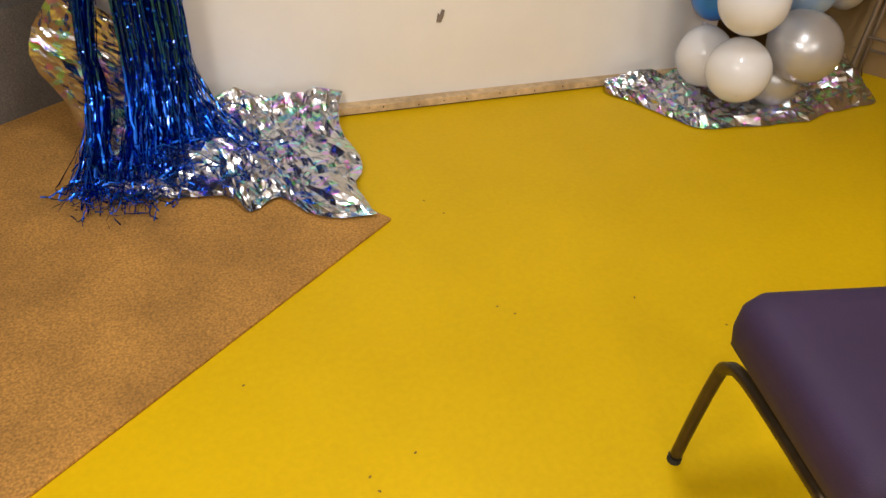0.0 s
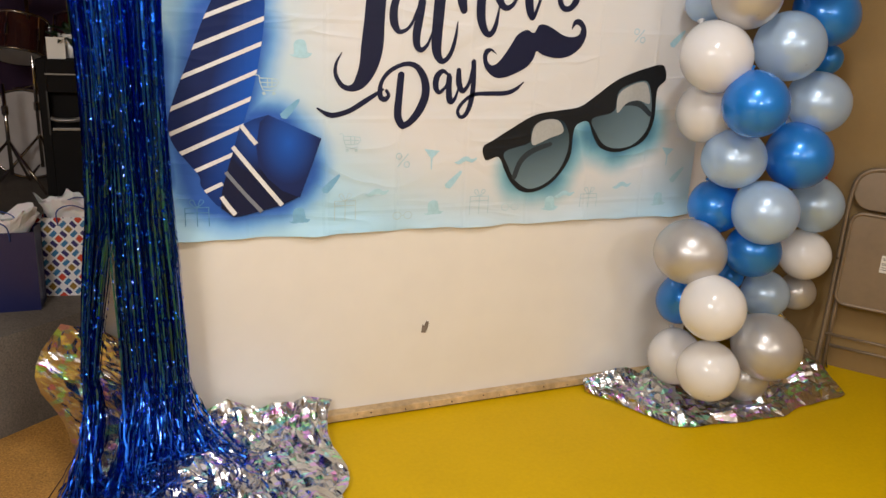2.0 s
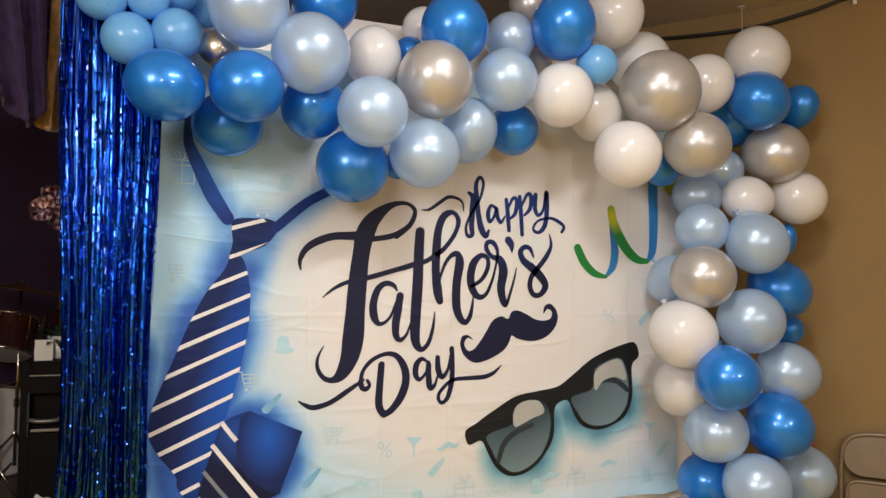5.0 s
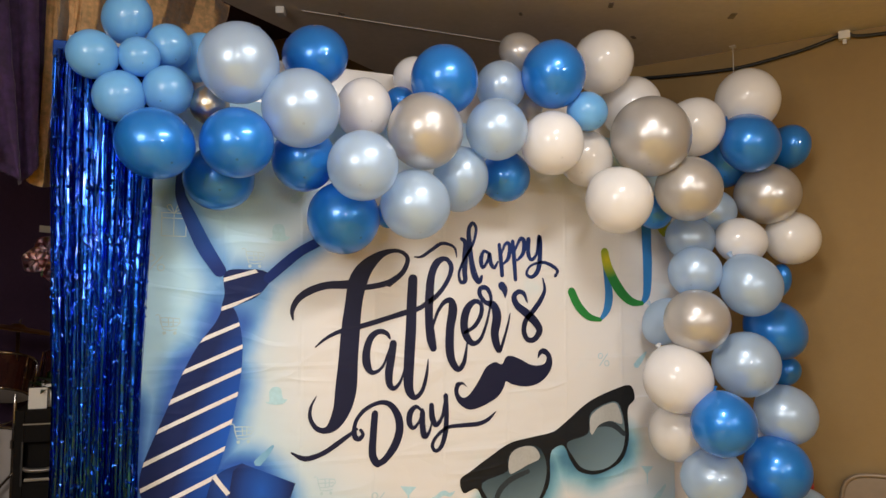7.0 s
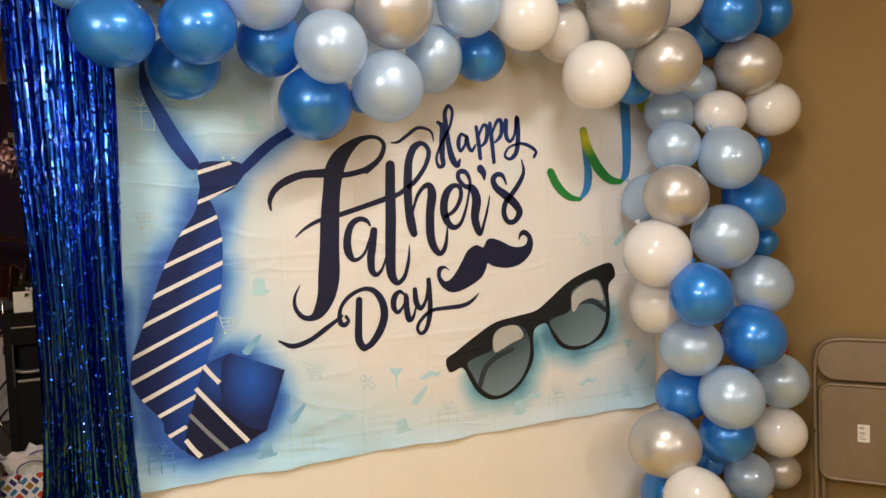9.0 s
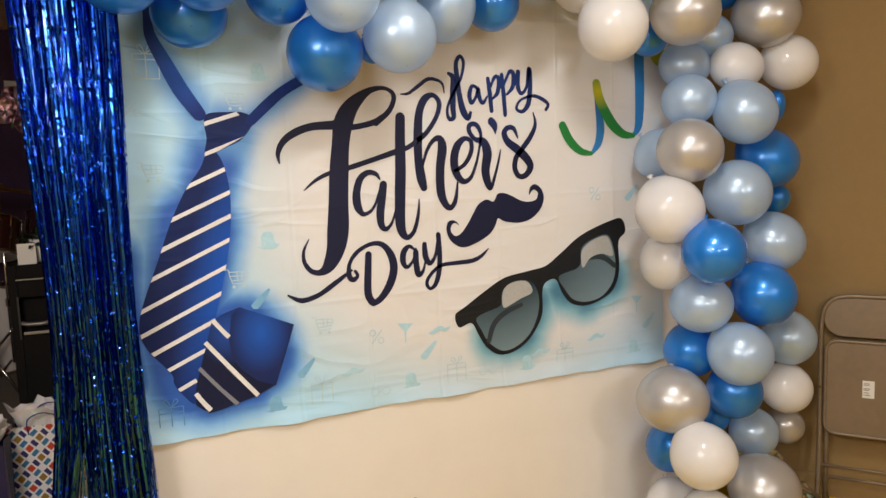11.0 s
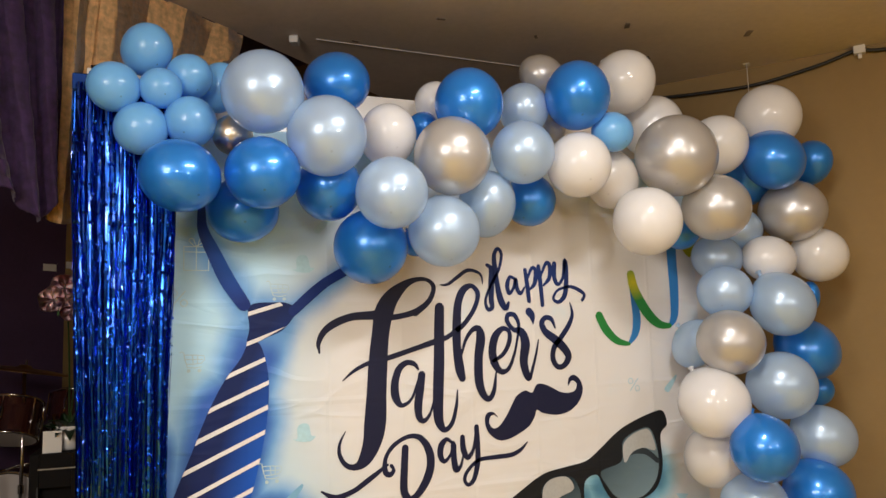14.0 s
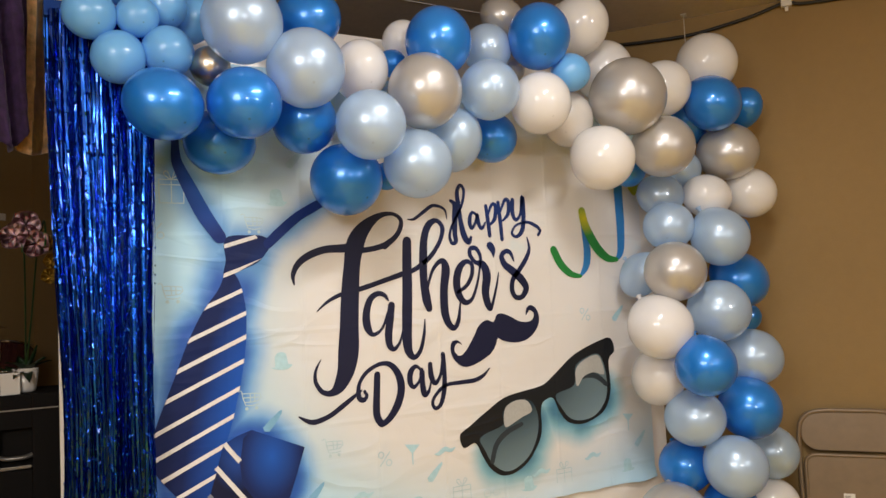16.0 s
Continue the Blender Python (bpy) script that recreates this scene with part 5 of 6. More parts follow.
def lattice_card():
    m = mat("lattice_printed_card", (0.75, 0.74, 0.75), 0.4)
    nt, bsdf = m.node_tree, m.node_tree.nodes["Principled BSDF"]
    coord = nt.nodes.new("ShaderNodeTexCoord")
    sx = nt.nodes.new("ShaderNodeSeparateXYZ")
    nt.links.new(coord.outputs["Object"], sx.inputs[0])

    def math_node(op, a, b):
        k = nt.nodes.new("ShaderNodeMath")
        k.operation = op
        for i, v in enumerate((a, b)):
            if isinstance(v, (int, float)):
                k.inputs[i].default_value = v
            else:
                nt.links.new(v, k.inputs[i])
        return k.outputs[0]
    x, z = math_node("MULTIPLY", math_node("ADD", sx.outputs["X"], sx.outputs["Y"]), 14.0), math_node("MULTIPLY", sx.outputs["Z"], 13.0)
    p, q = math_node("ADD", math_node("ADD", x, z), 20.0), math_node("ADD", math_node("SUBTRACT", x, z), 20.0)

    def strip(v, centre, half):
        return math_node("LESS_THAN", math_node("ABSOLUTE", math_node("SUBTRACT", math_node("FRACT", v, 0.0), centre), 0.0), half)

    def print_over(below, colour, where):
        mix = nt.nodes.new("ShaderNodeMix")
        mix.data_type = "RGBA"
        mix.inputs["A"].default_value, mix.inputs["B"].default_value = (0.72, 0.72, 0.74, 1), (*colour, 1)
        nt.links.new(where, mix.inputs["Factor"])
        if below is not None:
            nt.links.new(below, mix.inputs["A"])
        return mix.outputs["Result"]

    # diamonds in rows of red and gold, framed by navy and teal lozenges
    diamond = math_node("MULTIPLY", strip(p, 0.28, 0.21), strip(q, 0.28, 0.21))
    row = math_node("SUBTRACT", math_node("FLOOR", p, 0.0), math_node("FLOOR", q, 0.0))
    odd = math_node("GREATER_THAN", math_node("ABSOLUTE", math_node("MODULO", row, 2.0), 0.0), 0.5)
    c = print_over(None, (0.50, 0.045, 0.018), diamond)
    c = print_over(c, (0.26, 0.15, 0.025), math_node("MULTIPLY", diamond, odd))
    c = print_over(c, (0.022, 0.018, 0.13), math_node("MULTIPLY", strip(p, 0.77, 0.15), strip(q, 0.28, 0.25)))
    c = print_over(c, (0.03, 0.17, 0.36), math_node("MULTIPLY", strip(p, 0.28, 0.25), strip(q, 0.77, 0.15)))
    nt.links.new(c, bsdf.inputs["Base Color"])
    return m


def bag_body(w, d, h):
    bm, t = bmesh.new(), 0.0015
    # an open box of card, slightly wider at the mouth, with gusset creases
    rings = []
    for inset, z0, z1 in ((0, 0, h), (t, h, 0.004)):
        for z in (z0, z1):
            k = 1 + 0.03 * z / h
            a, b = w / 2 * k - inset, d / 2 * k - inset
            g = 0.012 * z / h
            rings.append([bm.verts.new(p) for p in ((-a, -b, z), (0, -b - 0.004, z), (a, -b, z), (a - g, 0, z), (a, b, z), (0, b + 0.004, z), (-a, b, z), (-a + g, 0, z))])
    for a, b in zip(rings, rings[1:]):
        for k in range(8):
            bm.faces.new((a[k], a[(k + 1) % 8], b[(k + 1) % 8], b[k]))
    bm.faces.new(rings[0][::-1]), bm.faces.new(rings[-1])
    return bm


def tissue_sheet(w, d, z0, z1, seed):
    rng = random.Random(seed)
    bm = bmesh.new()
    n, rows = 40, []
    peaks = [rng.uniform(0.55, 1.0) for _ in range(7)]
    for j in range(7):
        t, row = j / 6, []
        for i in range(n):
            a = 2 * math.pi * i / n
            top = z0 + (z1 - z0) * (0.45 + 0.55 * abs(math.sin(a * 2.5 + seed)) * peaks[int(i / n * 7)])
            p = Vector((math.cos(a) * w / 2 * (0.9 + 0.25 * t), math.sin(a) * d / 2 * (0.9 + 0.25 * t), z0 - 0.02 + (top - z0 + 0.02) * t))
            k = 0.022 * ridge(p + Vector((seed, 0, 0)), 22) * t
            row.append(bm.verts.new(p + Vector((math.cos(a) * k, math.sin(a) * k, k))))
        rows.append(row)
    for a, b in zip(rows, rows[1:]):
        for i in range(n):
            bm.faces.new((a[i], a[(i + 1) % n], b[(i + 1) % n], b[i]))
    mid = bm.verts.new((0, 0, z0 + (z1 - z0) * 0.5))
    for i in range(n):
        bm.faces.new((rows[3][i], rows[3][(i + 1) % n], mid))
    return bm


def gift_bag(at, turn, w, d, h, card, label, seed):
    m = ROOM @ pose(at[0], at[1], STAGE_Z, 0, 0, turn)
    bag = thing("gift_bag", m, label, "gift bag", "gift bags on the stage")
    part("body", bag_body(w, d, h), card, bag)
    part("tissue_paper", tissue_sheet(w * 0.86, d * 0.8, h - 0.01, h + 0.075, seed), M_TISSUE, bag, "crumpled white tissue paper")
    for y in (-d / 2 - 0.007, d / 2 + 0.007):
        part("handle", tube(spline([(-w * 0.22, y, h - 0.03), (-w * 0.20, y - 0.02, h + 0.03), (0, y - 0.03, h + 0.055), (w * 0.20, y - 0.02, h + 0.03), (w * 0.22, y, h - 0.03)], 6), 0.0025, 6), M_CORD, bag, smooth=True)


gift_bag((-0.60, 1.235), -45, 0.26, 0.12, 0.315, lattice_card(), "white gift bag with a coloured lattice print and tissue paper", 3)
gift_bag((-0.885, 1.30), -40, 0.27, 0.13, 0.30, M_NAVY, "glossy navy-blue gift bag stuffed with white tissue paper", 9)

# ---- stage: loudspeaker, drums, orchid ----
M_GRILLE = mat("black_speaker_cloth", (0.007, 0.006, 0.006), 0.8, grain=0.2, grain_size=300, bump=0.6, bump_size=500, specular_ior_level=0.2)
M_GREY = mat("worn_grey_metal", (0.22, 0.21, 0.20), 0.4, 0.6)
M_CHROME = mat("chrome", (0.62, 0.60, 0.58), 0.12, 1.0, stain=0.1)
M_MAROON = mat("maroon_drum_wrap", (0.045, 0.010, 0.009), 0.25, coat=0.6, stain=0.1)
M_HEAD = mat("white_drum_head", (0.62, 0.58, 0.56), 0.45, stain=0.12, stain_size=6)
M_BRASS = mat("cymbal_brass", (0.46, 0.27, 0.12), 0.42, 1.0, stain=0.2)
M_LEAF = mat("dark_green_leaf", (0.015, 0.05, 0.012), 0.4, stain=0.2)
M_PETAL = mat("pale_pink_petal", (0.95, 0.66, 0.72), 0.5, stain=0.03, stain_size=40, subsurface_weight=0.2)
M_YELLOW = mat("yellow_petal", (0.62, 0.40, 0.06), 0.5, stain=0.15, stain_size=40)
M_POT = mat("white_glazed_pot", (0.70, 0.68, 0.66), 0.25, coat=0.5)
SPK = ROOM @ pose(-0.255, 1.552, STAGE_Z, 0, 0, -40)


def loudspeaker():
    s = thing("loudspeaker", SPK, "black carpeted loudspeaker cabinet with a side handle standing on the stage", "loudspeaker")
    # the side wall has a pocket for the handle
    w, d, h = 0.20, 0.17, 0.875
    l, r, low, high = -0.165, -0.050, 0.585, 0.745
    part("cabinet", box(-w, w, -d + 0.05, d, 0.02, h, 0.004), M_GRILLE, s)
    for x0, x1, z0, z1 in ((-w, l, 0.02, h), (r, w, 0.02, h), (l + 0.0005, r - 0.0005, 0.02, low), (l + 0.0005, r - 0.0005, high, h)):
        part("side_panel", box(x0, x1, -d, -d + 0.0495, z0, z1, 0.002, 1), M_GRILLE, s)
    part("handle", tube(spline([(l + 0.002, -d + 0.008, 0.640), (l + 0.03, -d - 0.002, 0.634), (r - 0.03, -d - 0.002, 0.634), (r - 0.002, -d + 0.008, 0.640)], 5), 0.009, 8), M_GREY, s, smooth=True)
    part("handle_plate", box(l + 0.004, r - 0.004, -d + 0.006, -d + 0.012, low + 0.004, low + 0.016, 0.002), M_GREY, s)
    part("pocket_rim", box(l - 0.008, l - 0.0005, -d - 0.003, -d - 0.0003, low - 0.01, high + 0.005, 0.001), M_DARK, s)
    part("top_trim", box(-w + 0.03, w - 0.03, -d - 0.002, -d - 0.0005, h - 0.060, h - 0.055), M_GREY, s)
    for x in (-w + 0.03, w - 0.03):
        for y in (-d + 0.03, d - 0.03):
            part("foot", tube([(x, y, 0), (x, y, 0.021)], 0.018, 10), M_RUBBER, s)


loudspeaker()


def disc(r, y0, y1, seg=40):
    """A solid drum lying along y."""
    return tube([(0, y0, 0), (0, y1, 0)], r, seg)


def hoop(r, y, thick, seg=40):
    return tube([(r * math.cos(2 * math.pi * k / seg), y, r * math.sin(2 * math.pi * k / seg)) for k in range(seg + 1)], thick, 8, cap=False)


def drum(name, m, r, depth, label, lugs, head_label, group="drum kit"):
    d = thing(name, m, label, "drum", group)
    part("shell", disc(r, -depth / 2, depth / 2), M_MAROON, d, smooth=False)
    part("drum_head", disc(r * 0.985, -depth / 2 - 0.006, -depth / 2 - 0.0005), M_HEAD, d, head_label)
    for y in (-depth / 2, depth / 2):
        part("hoop", hoop(r + 0.006, y, 0.009), M_CHROME, d, smooth=True)
    for k in range(lugs):
        a = 2 * math.pi * (k + 0.5) / lugs
        x, z = (r + 0.012) * math.cos(a), (r + 0.012) * math.sin(a)
        part("lug", tube([(x, -depth / 2 - 0.004, z), (x, depth / 2 + 0.004, z)], 0.004, 6), M_CHROME, d)
        part("lug_case", tube([(x, -0.035, z), (x, 0.035, z)], 0.010, 8), M_CHROME, d)
    return d


FACE = -52
bass = drum("bass_drum", ROOM @ pose(0.55, 3.36, STAGE_Z + 0.285, 0, 0, FACE), 0.27, 0.36, "bass drum with a white head and chrome hoops", 8, "white drum head")
for x in (-0.26, 0.26):
    part("spur", tube([(x, 0.05, -0.12), (x * 1.35, -0.05, -0.283)], 0.008, 8), M_CHROME, bass, smooth=True)
drum("tom_drum", ROOM @ pose(0.40, 3.22, 1.24, 68, 0, FACE), 0.155, 0.22, "maroon tom drum with chrome rims over the bass drum", 6, "")
drum("tom_drum", ROOM @ pose(0.82, 3.25, 1.26, 68, 0, FACE), 0.14, 0.20, "maroon tom drum with chrome rims over the bass drum", 6, "")


def stand(name, u, v, top, label, tripod=0.26):
    s = thing(name, ROOM @ pose(u, v, STAGE_Z), label, "stand", "drum kit")
    part("pole", tube([(0, 0, 0.10), (0, 0, top - STAGE_Z)], 0.011, 10), M_CHROME, s, smooth=True)
    part("clamp", tube([(0, 0, 0.45), (0, 0, 0.50)], 0.019, 10), M_CHROME, s)
    for k in range(3):
        a = radians(40 + 120 * k)
        part("leg", tube([(0, 0, 0.30), (tripod * math.cos(a), tripod * math.sin(a), 0.012)], 0.009, 8), M_CHROME, s, smooth=True)
    return s


for u, v, top in ((0.40, 3.10, 1.545), (0.16, 3.02, 1.00), (0.62, 3.14, 1.26)):
    stand("drum_stand", u, v, top, "chrome tripod stand of the drum kit")


def cymbal(u, v, z, r, tilt):
    c = thing("cymbal", ROOM @ pose(u, v, z, tilt, 8, 0), "thin worn brass cymbal on its stand", "cymbal", "drum kit")
    bm, rings, seg = bmesh.new(), [], 44
    for rr, zz in ((0.006, 0.028), (0.03, 0.024), (0.045, 0.010), (r * 0.6, 0.0035), (r, -0.008), (r, -0.010), (r * 0.6, 0.004), (0.045, 0.008), (0.028, 0.021), (0.006, 0.025)):
        rings.append([bm.verts.new((rr * math.cos(2 * math.pi * k / seg), rr * math.sin(2 * math.pi * k / seg), zz)) for k in range(seg)])
    for a, b in zip(rings, rings[1:] + rings[:1]):
        for k in range(seg):
            bm.faces.new((a[k], a[(k + 1) % seg], b[(k + 1) % seg], b[k]))
    part("plate", bm, M_BRASS, c, smooth=True)
    part("wing_nut", tube([(0, 0, 0.026), (0, 0, 0.055)], 0.008, 8), M_CHROME, c)


cymbal(0.40, 3.10, 1.545, 0.27, 6)


def petal(w, l, curl, seg=6):
    bm, rows = bmesh.new(), []
    for j in range(seg + 1):
        t = j / seg
        ww = w * math.sin(math.pi * (0.12 + 0.86 * t)) ** 0.8 / 2
        rows.append([bm.verts.new((s * ww, l * t, curl * t * t + 0.15 * w * s * s)) for s in (-1, 0, 1)])
    for a, b in zip(rows, rows[1:]):
        for k in range(2):
            bm.faces.new((a[k], a[k + 1], b[k + 1], b[k]))
    bmesh.ops.solidify(bm, geom=bm.faces[:], thickness=0.0012)
    return bm


def orchid():
    m = SPK @ pose(-0.075, -0.06, 0.877)
    plant = thing("potted_orchid", m, "pale pink orchid arching from a white pot on the loudspeaker", "plant")
    part("pot", tube([(0, 0, 0), (0, 0, 0.01), (0, 0, 0.085), (0, 0, 0.095), (0, 0, 0.080)], [0.035, 0.040, 0.048, 0.050, 0.044], 24), M_POT, plant, smooth=True)
    rng = random.Random(12)
    for k in range(14):
        bm = petal(rng.uniform(0.035, 0.055), rng.uniform(0.07, 0.13), rng.uniform(-0.06, 0.03))
        part("leaf", bm, M_LEAF, plant, smooth=True, m=pose(0, 0, 0.08, rng.uniform(0, 50), 0, k * 26 + rng.uniform(-10, 10)))
    for tip in ((0.02, -0.56, 0.58), (0.09, -0.55, 0.60)):
        x, y, z = tip
        part("stem", tube(spline([(0, 0, 0.07), (x * 0.3, y * 0.15, 0.30), (x * 0.6, y * 0.45, 0.54), (x * 0.9, y * 0.8, 0.64), tip, (x, y * 1.08, z - 0.06)], 8), 0.0035, 6), M_LEAF, plant, smooth=True)
    for flowers, wide, material, said in ((((0.00, -0.575, 0.575), (0.060, -0.57, 0.550), (0.03, -0.55, 0.62)), 0.066, M_PETAL, "pale pink petal"),
                                          (((0.105, -0.56, 0.55), (0.11, -0.55, 0.49), (0.10, -0.55, 0.44)), 0.038, M_YELLOW, "yellow petal")):
        for k, (x, y, z) in enumerate(flowers):
            for j in range(5):
                part("petal", petal(wide * 1.05, wide * 0.75, wide * 0.10), material, plant, said, smooth=True, m=pose(x, y, z, 80 + 7 * (k % 3), 0, -20 + k * 13) @ pose(0, 0, 0, 0, 0, j * 72 + 20 * k))


orchid()
card = link("card", box(-0.034, 0.034, -0.001, 0.001, 0, 0.085), M_LABEL, m=SPK @ pose(-0.125, -0.14, 0.8755, -6, 0, 4))
tagged(card, "small white folded card standing on the loudspeaker", "card")
for u0, u1, z in ((0.975, 1.075, 2.25), (1.152, 1.275, 2.278)):
    tape = link("tape_strip", rotated(ROOM, box(u0, u1, 3.853, 3.8585, z - 0.025, z + 0.025, 0.001)), M_LABEL)
    tagged(tape, "short strip of white tape on the stage wall", "tape")

# ---- drapes on the ceiling edge ----
M_VELVET = mat("purple_crushed_velvet", (0.050, 0.018, 0.100), 0.75, grain=0.45, grain_size=45, stain=0.2, stain_size=9, bump=0.4, bump_size=70, sheen_weight=0.25)
M_GOLD = mat("gold_crushed_velvet", (0.86, 0.55, 0.27), 0.6, sheen_weight=0.6, sheen_roughness=0.4, grain=0.30, grain_size=50, stain=0.15, stain_size=8, bump=0.4, bump_size=80)


def folds(n, deep, phase, v0):
    def shape(s, t, p):
        f = math.sin(s * n * 6.283 + phase + 0.6 * math.sin(t * 3 + s * 4))
        q = Vector((p.x, v0 - deep * (0.5 + 0.5 * f) * (1.0 - 0.35 * t) - 0.006 * noise.noise(p * 14), p.z))
        return ROOM @ q
    return shape


def drape(low, high, left, right, n, deep, phase, v0, material, label):
    bm = coons(low, high, left, right, 90, 40, folds(n, deep, phase, v0))
    bmesh.ops.solidify(bm, geom=bm.faces[:], thickness=0.002)
    return tagged(link("drape", bm, material, smooth=True), label, "drape", "drapes over the stage")


TOPZ = CEIL_Z - 0.006
drape([(-1.75, 0, 2.30), (-1.35, 0, 2.12), (-1.13, 0, 2.11), (-1.01, 0, 2.03), (-0.96, 0, 2.16)], [(-1.75, 0, TOPZ), (-0.965, 0, TOPZ)], [(-1.75, 0, 2.30), (-1.75, 0, TOPZ)], [(-0.96, 0, 2.16), (-0.955, 0, 2.45), (-0.965, 0, TOPZ)], 6, 0.055, 0.4, 0.765, M_VELVET, "purple crushed-velvet drape hanging in folds from the ceiling edge")
drape([(-0.985, 0, 2.06), (-0.93, 0, 2.035), (-0.845, 0, 2.06)], [(-0.99, 0, TOPZ), (-0.80, 0, TOPZ)], [(-0.985, 0, 2.06), (-0.98, 0, 2.16), (-0.98, 0, 2.5), (-0.99, 0, TOPZ)], [(-0.845, 0, 2.06), (-0.84, 0, 2.5), (-0.80, 0, TOPZ)], 2, 0.02, 1.0, 0.785, M_GOLD, "narrow tail of gold crushed velvet behind the purple drape")
drape([(-0.90, 0, 2.55), (-0.70, 0, 2.60), (-0.45, 0, 2.62), (-0.19, 0, 2.76)], [(-0.90, 0, TOPZ), (-0.15, 0, TOPZ)], [(-0.90, 0, 2.55), (-0.90, 0, TOPZ)], [(-0.19, 0, 2.76), (-0.16, 0, 2.84), (-0.15, 0, TOPZ)], 3.5, 0.022, 2.0, 0.785, M_GOLD, "swag of gold crushed velvet pinned along the ceiling edge")

# ---- cable, ceiling marks, small things ----
M_CABLE = mat("black_cable_sheath", (0.012, 0.011, 0.010), 0.5)
cable = link("cable", tube([ROOM @ Vector(p) for p in spline([(WALL_U - 0.02, 0.70, 2.868), (WALL_U - 0.02, 0.1, 2.858), (WALL_U - 0.02, -0.35, 2.838), (WALL_U - 0.02, -0.70, 2.815), (WALL_U - 0.02, -0.94, 2.812), (WALL_U - 0.02, -1.20, 2.848), (WALL_U - 0.02, -1.37, 2.888), (WALL_U - 0.02, -1.46, 2.868), (WALL_U - 0.02, -1.9, 2.858), (WALL_U - 0.02, -2.6, 2.87)], 8)], 0.009, 8), M_CABLE, smooth=True)
tagged(cable, "slack black cable slung along the top of the tan wall", "cable")
clip = thing("cable_clip", ROOM @ pose(WALL_U - 0.02, -1.37, 2.88), "small white plastic clip holding the cable", "clip")
part("body", box(-0.016, 0.0195, -0.024, 0.024, -0.012, 0.0245, 0.003), M_POT, clip)
part("tongue", box(-0.004, 0.004, -0.008, 0.008, -0.034, -0.012, 0.002), M_POT, clip)
M_STRING = mat("pale_string", (0.55, 0.50, 0.44), 0.8)
hung = thing("hanging_thread", ROOM @ pose(1.44, -0.90, 2.75), "pale thread tying a white balloon to the ceiling", "thread")
part("thread", tube([(0, 0, -0.02), (0, 0, CEIL_Z - 2.75)], 0.0022, 6), M_STRING, hung)
part("tape_tab", box(-0.02, 0.02, -0.014, 0.014, CEIL_Z - 2.75 - 0.003, CEIL_Z - 2.7502), M_LABEL, hung)
M_MARK = mat("grey_ceiling_scuff", (0.20, 0.16, 0.13), 0.8, stain=0.3, stain_size=30)
rng = random.Random(6)
for u, v, w in ((0.654, -0.56, 0.05), (1.03, -0.97, 0.06), (1.07, -0.53, 0.04), (0.16, 0.45, 0.03), (0.17, 0.04, 0.035), (0.55, -0.2, 0.03), (0.9, -0.1, 0.03)):
    mark = link("ceiling_scuff", rotated(ROOM @ pose(u, v, 0, 0, 0, rng.uniform(-40, 40)), box(-w / 2, w / 2, -w / 5, w / 5, CEIL_Z - 0.004, CEIL_Z - 0.0005, 0.001)), M_MARK)
    tagged(mark, "small grey scuffed patch on the ceiling", "scuff")
fixture = link("ceiling_sensor", rotated(ROOM @ pose(-0.01, 0.634, 0, 0, 0, 30), box(-0.025, 0.025, -0.018, 0.018, CEIL_Z - 0.03, CEIL_Z - 0.0005, 0.004)), M_POT)
tagged(fixture, "small white box fixed to the ceiling", "sensor")
seam = link("ceiling_seam", rotated(ROOM @ pose(0.5, 0.25, 0, 0, 0, -36), box(-0.55, 0.55, -0.003, 0.003, CEIL_Z - 0.003, CEIL_Z - 0.0005)), M_POT)
tagged(seam, "thin pale joint line in the ceiling", "seam", kind="structure")
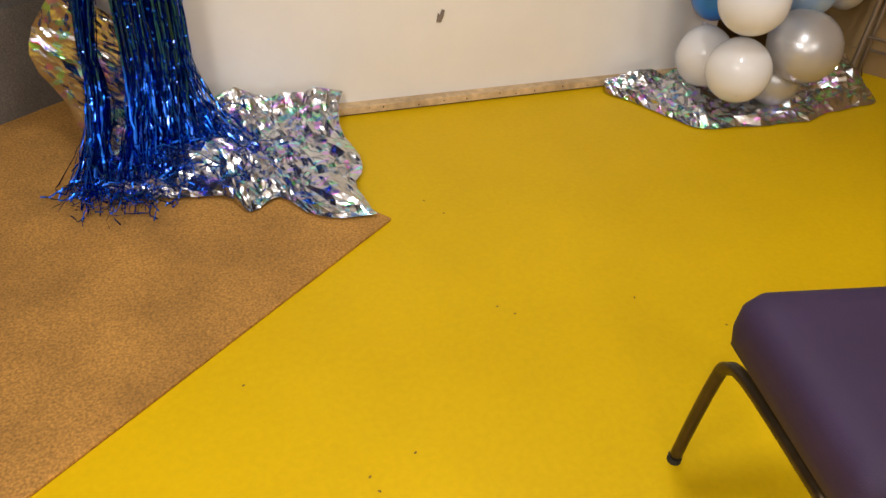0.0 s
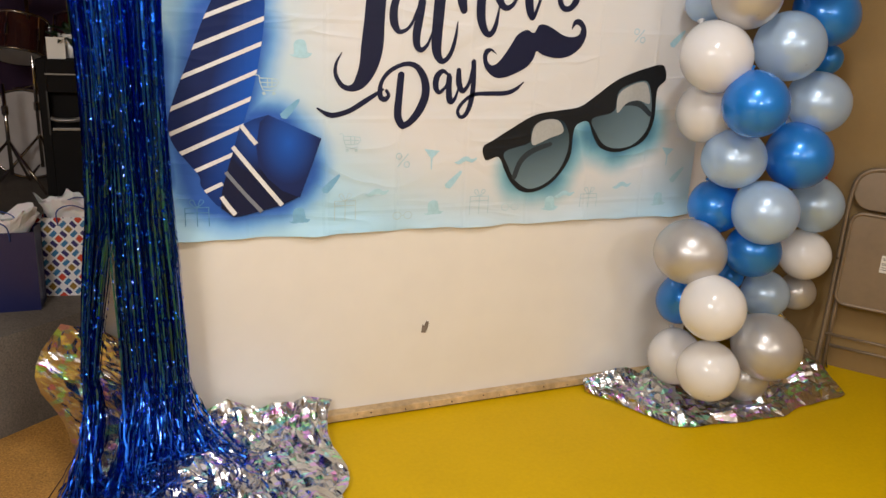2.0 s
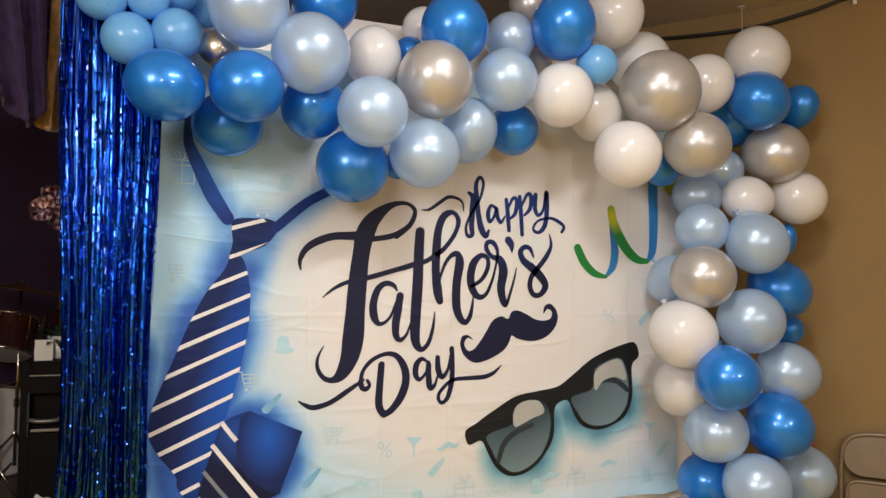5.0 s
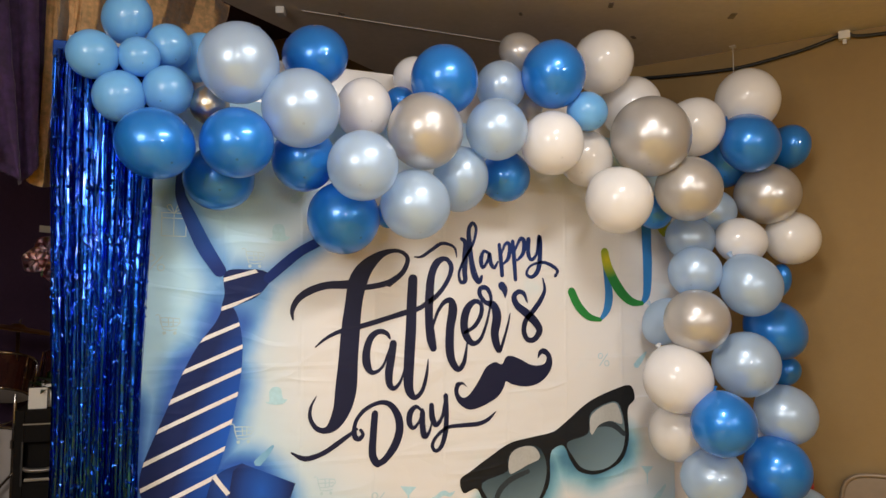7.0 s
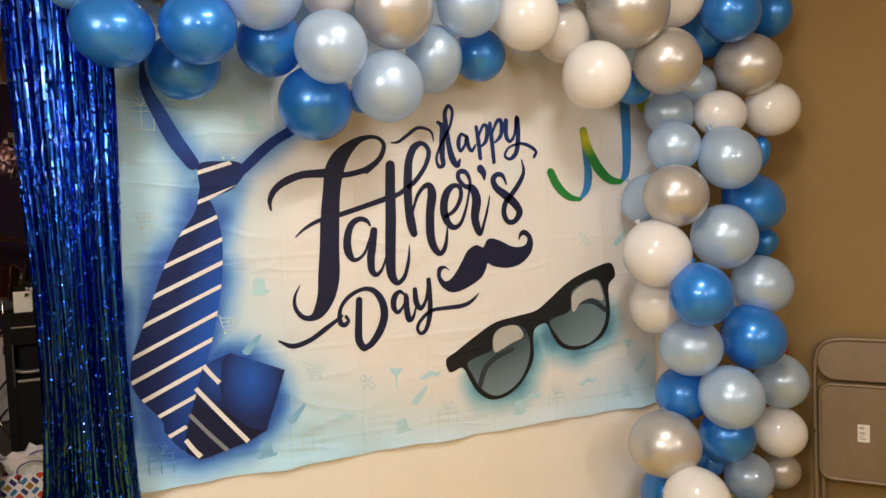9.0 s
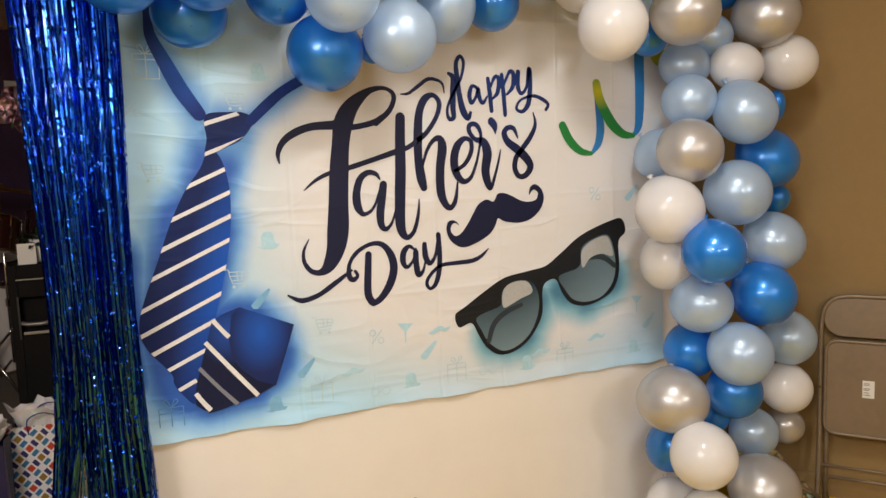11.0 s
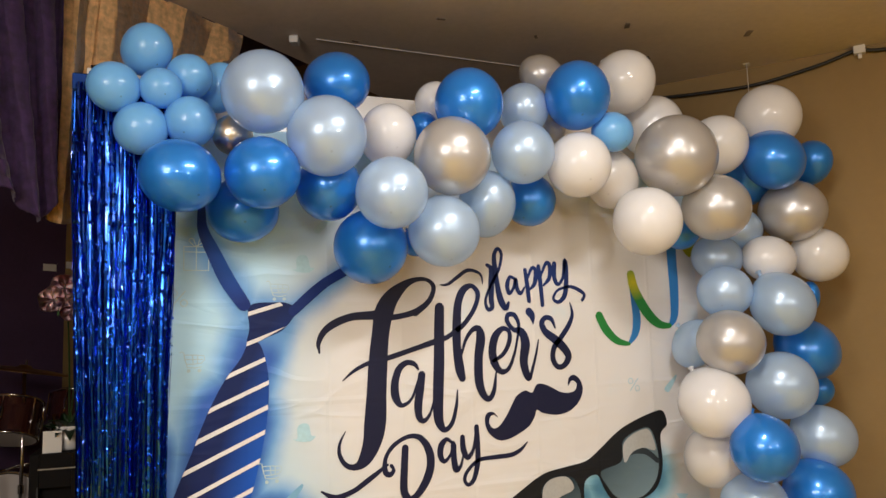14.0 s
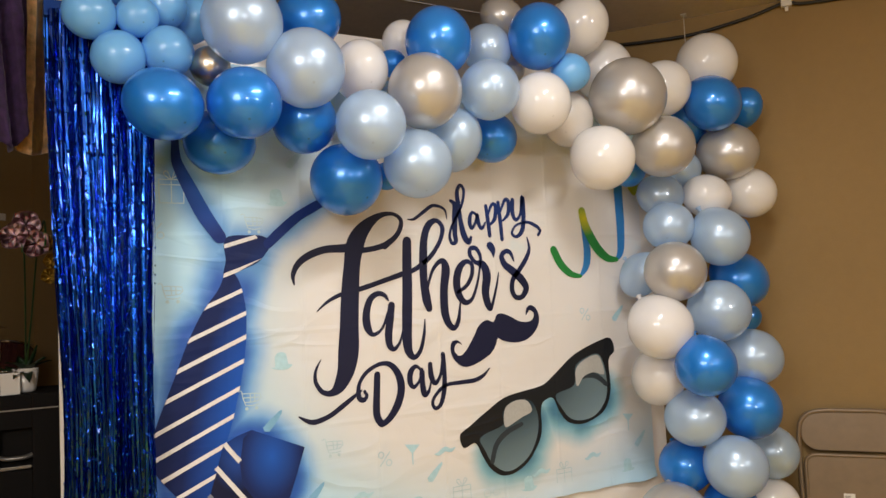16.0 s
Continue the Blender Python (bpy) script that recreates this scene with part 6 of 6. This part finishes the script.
FLOOR_BITS = [(-0.212, -1.212, 0.0035), (-0.915, -1.261, 0.0035), (0.132, -1.244, 0.0035), (-0.268, -0.645, 0.0035), (-0.231, -0.726, 0.0035), (-0.245, -1.173, 0.0035), (-0.709, -1.587, 0.0035), (-0.700, -1.626, 0.0035), (-0.601, -1.557, 0.0035), (0.311, -1.410, 0.0035)]

def patch_mesh(pts, y):
    bm = bmesh.new()
    face = bm.faces.new([bm.verts.new((px, y, pz)) for px, pz in pts])
    out = bmesh.ops.extrude_face_region(bm, geom=[face])
    bmesh.ops.translate(bm, vec=(0, 0.0015, 0), verts=[v for v in out["geom"] if isinstance(v, bmesh.types.BMVert)])
    return bm


# small printed tag on the board, simplified to a plain grey scrap
scrap = link("printed_tag", patch_mesh([(-0.014, -0.022), (0.004, -0.024), (0.012, -0.004), (0.016, 0.020), (0.004, 0.024), (-0.002, 0.0035), (-0.010, 0.012)], -0.0045), M_MARK, m=Matrix.Translation((0, 0, 0.340)))
tagged(scrap, "small printed tag on the board, shaped as a torn grey scrap", "scrap")
curl = link("string_curl", tube(spline([(0.628, -0.315, 1.965), (0.660, -0.322, 1.985), (0.690, -0.325, 2.02), (0.700, -0.32, 2.045)], 6), 0.0022, 6), M_CHROME)
tagged(curl, "thin metallic curl of balloon ribbon", "ribbon")
# crumbs and scuffs on the yellow floor
rng = random.Random(31)
M_CRUMB = mat("brown_crumb", (0.16, 0.10, 0.02), 0.8)
for x, y, r in FLOOR_BITS:
    bm = bmesh.new()
    bmesh.ops.create_icosphere(bm, subdivisions=1, radius=r, matrix=Matrix.Diagonal((1.4, 0.8, 0.25, 1)))
    bit = link("floor_crumb", bm, M_CRUMB, m=pose(x, y, r * 0.22, 0, 0, rng.uniform(0, 180)))
    tagged(bit, "tiny dark crumb lying on the yellow floor", "crumb", "crumbs on the floor")
red_box = link("wall_box", rotated(ROOM, box(WALL_U - 0.045, WALL_U - 0.0005, -1.175, -1.125, 0.815, 0.885, 0.006)), mat("red_plastic", (0.45, 0.02, 0.015), 0.4, stain=0.1))
tagged(red_box, "small red plastic box fixed to the tan wall", "wall box")
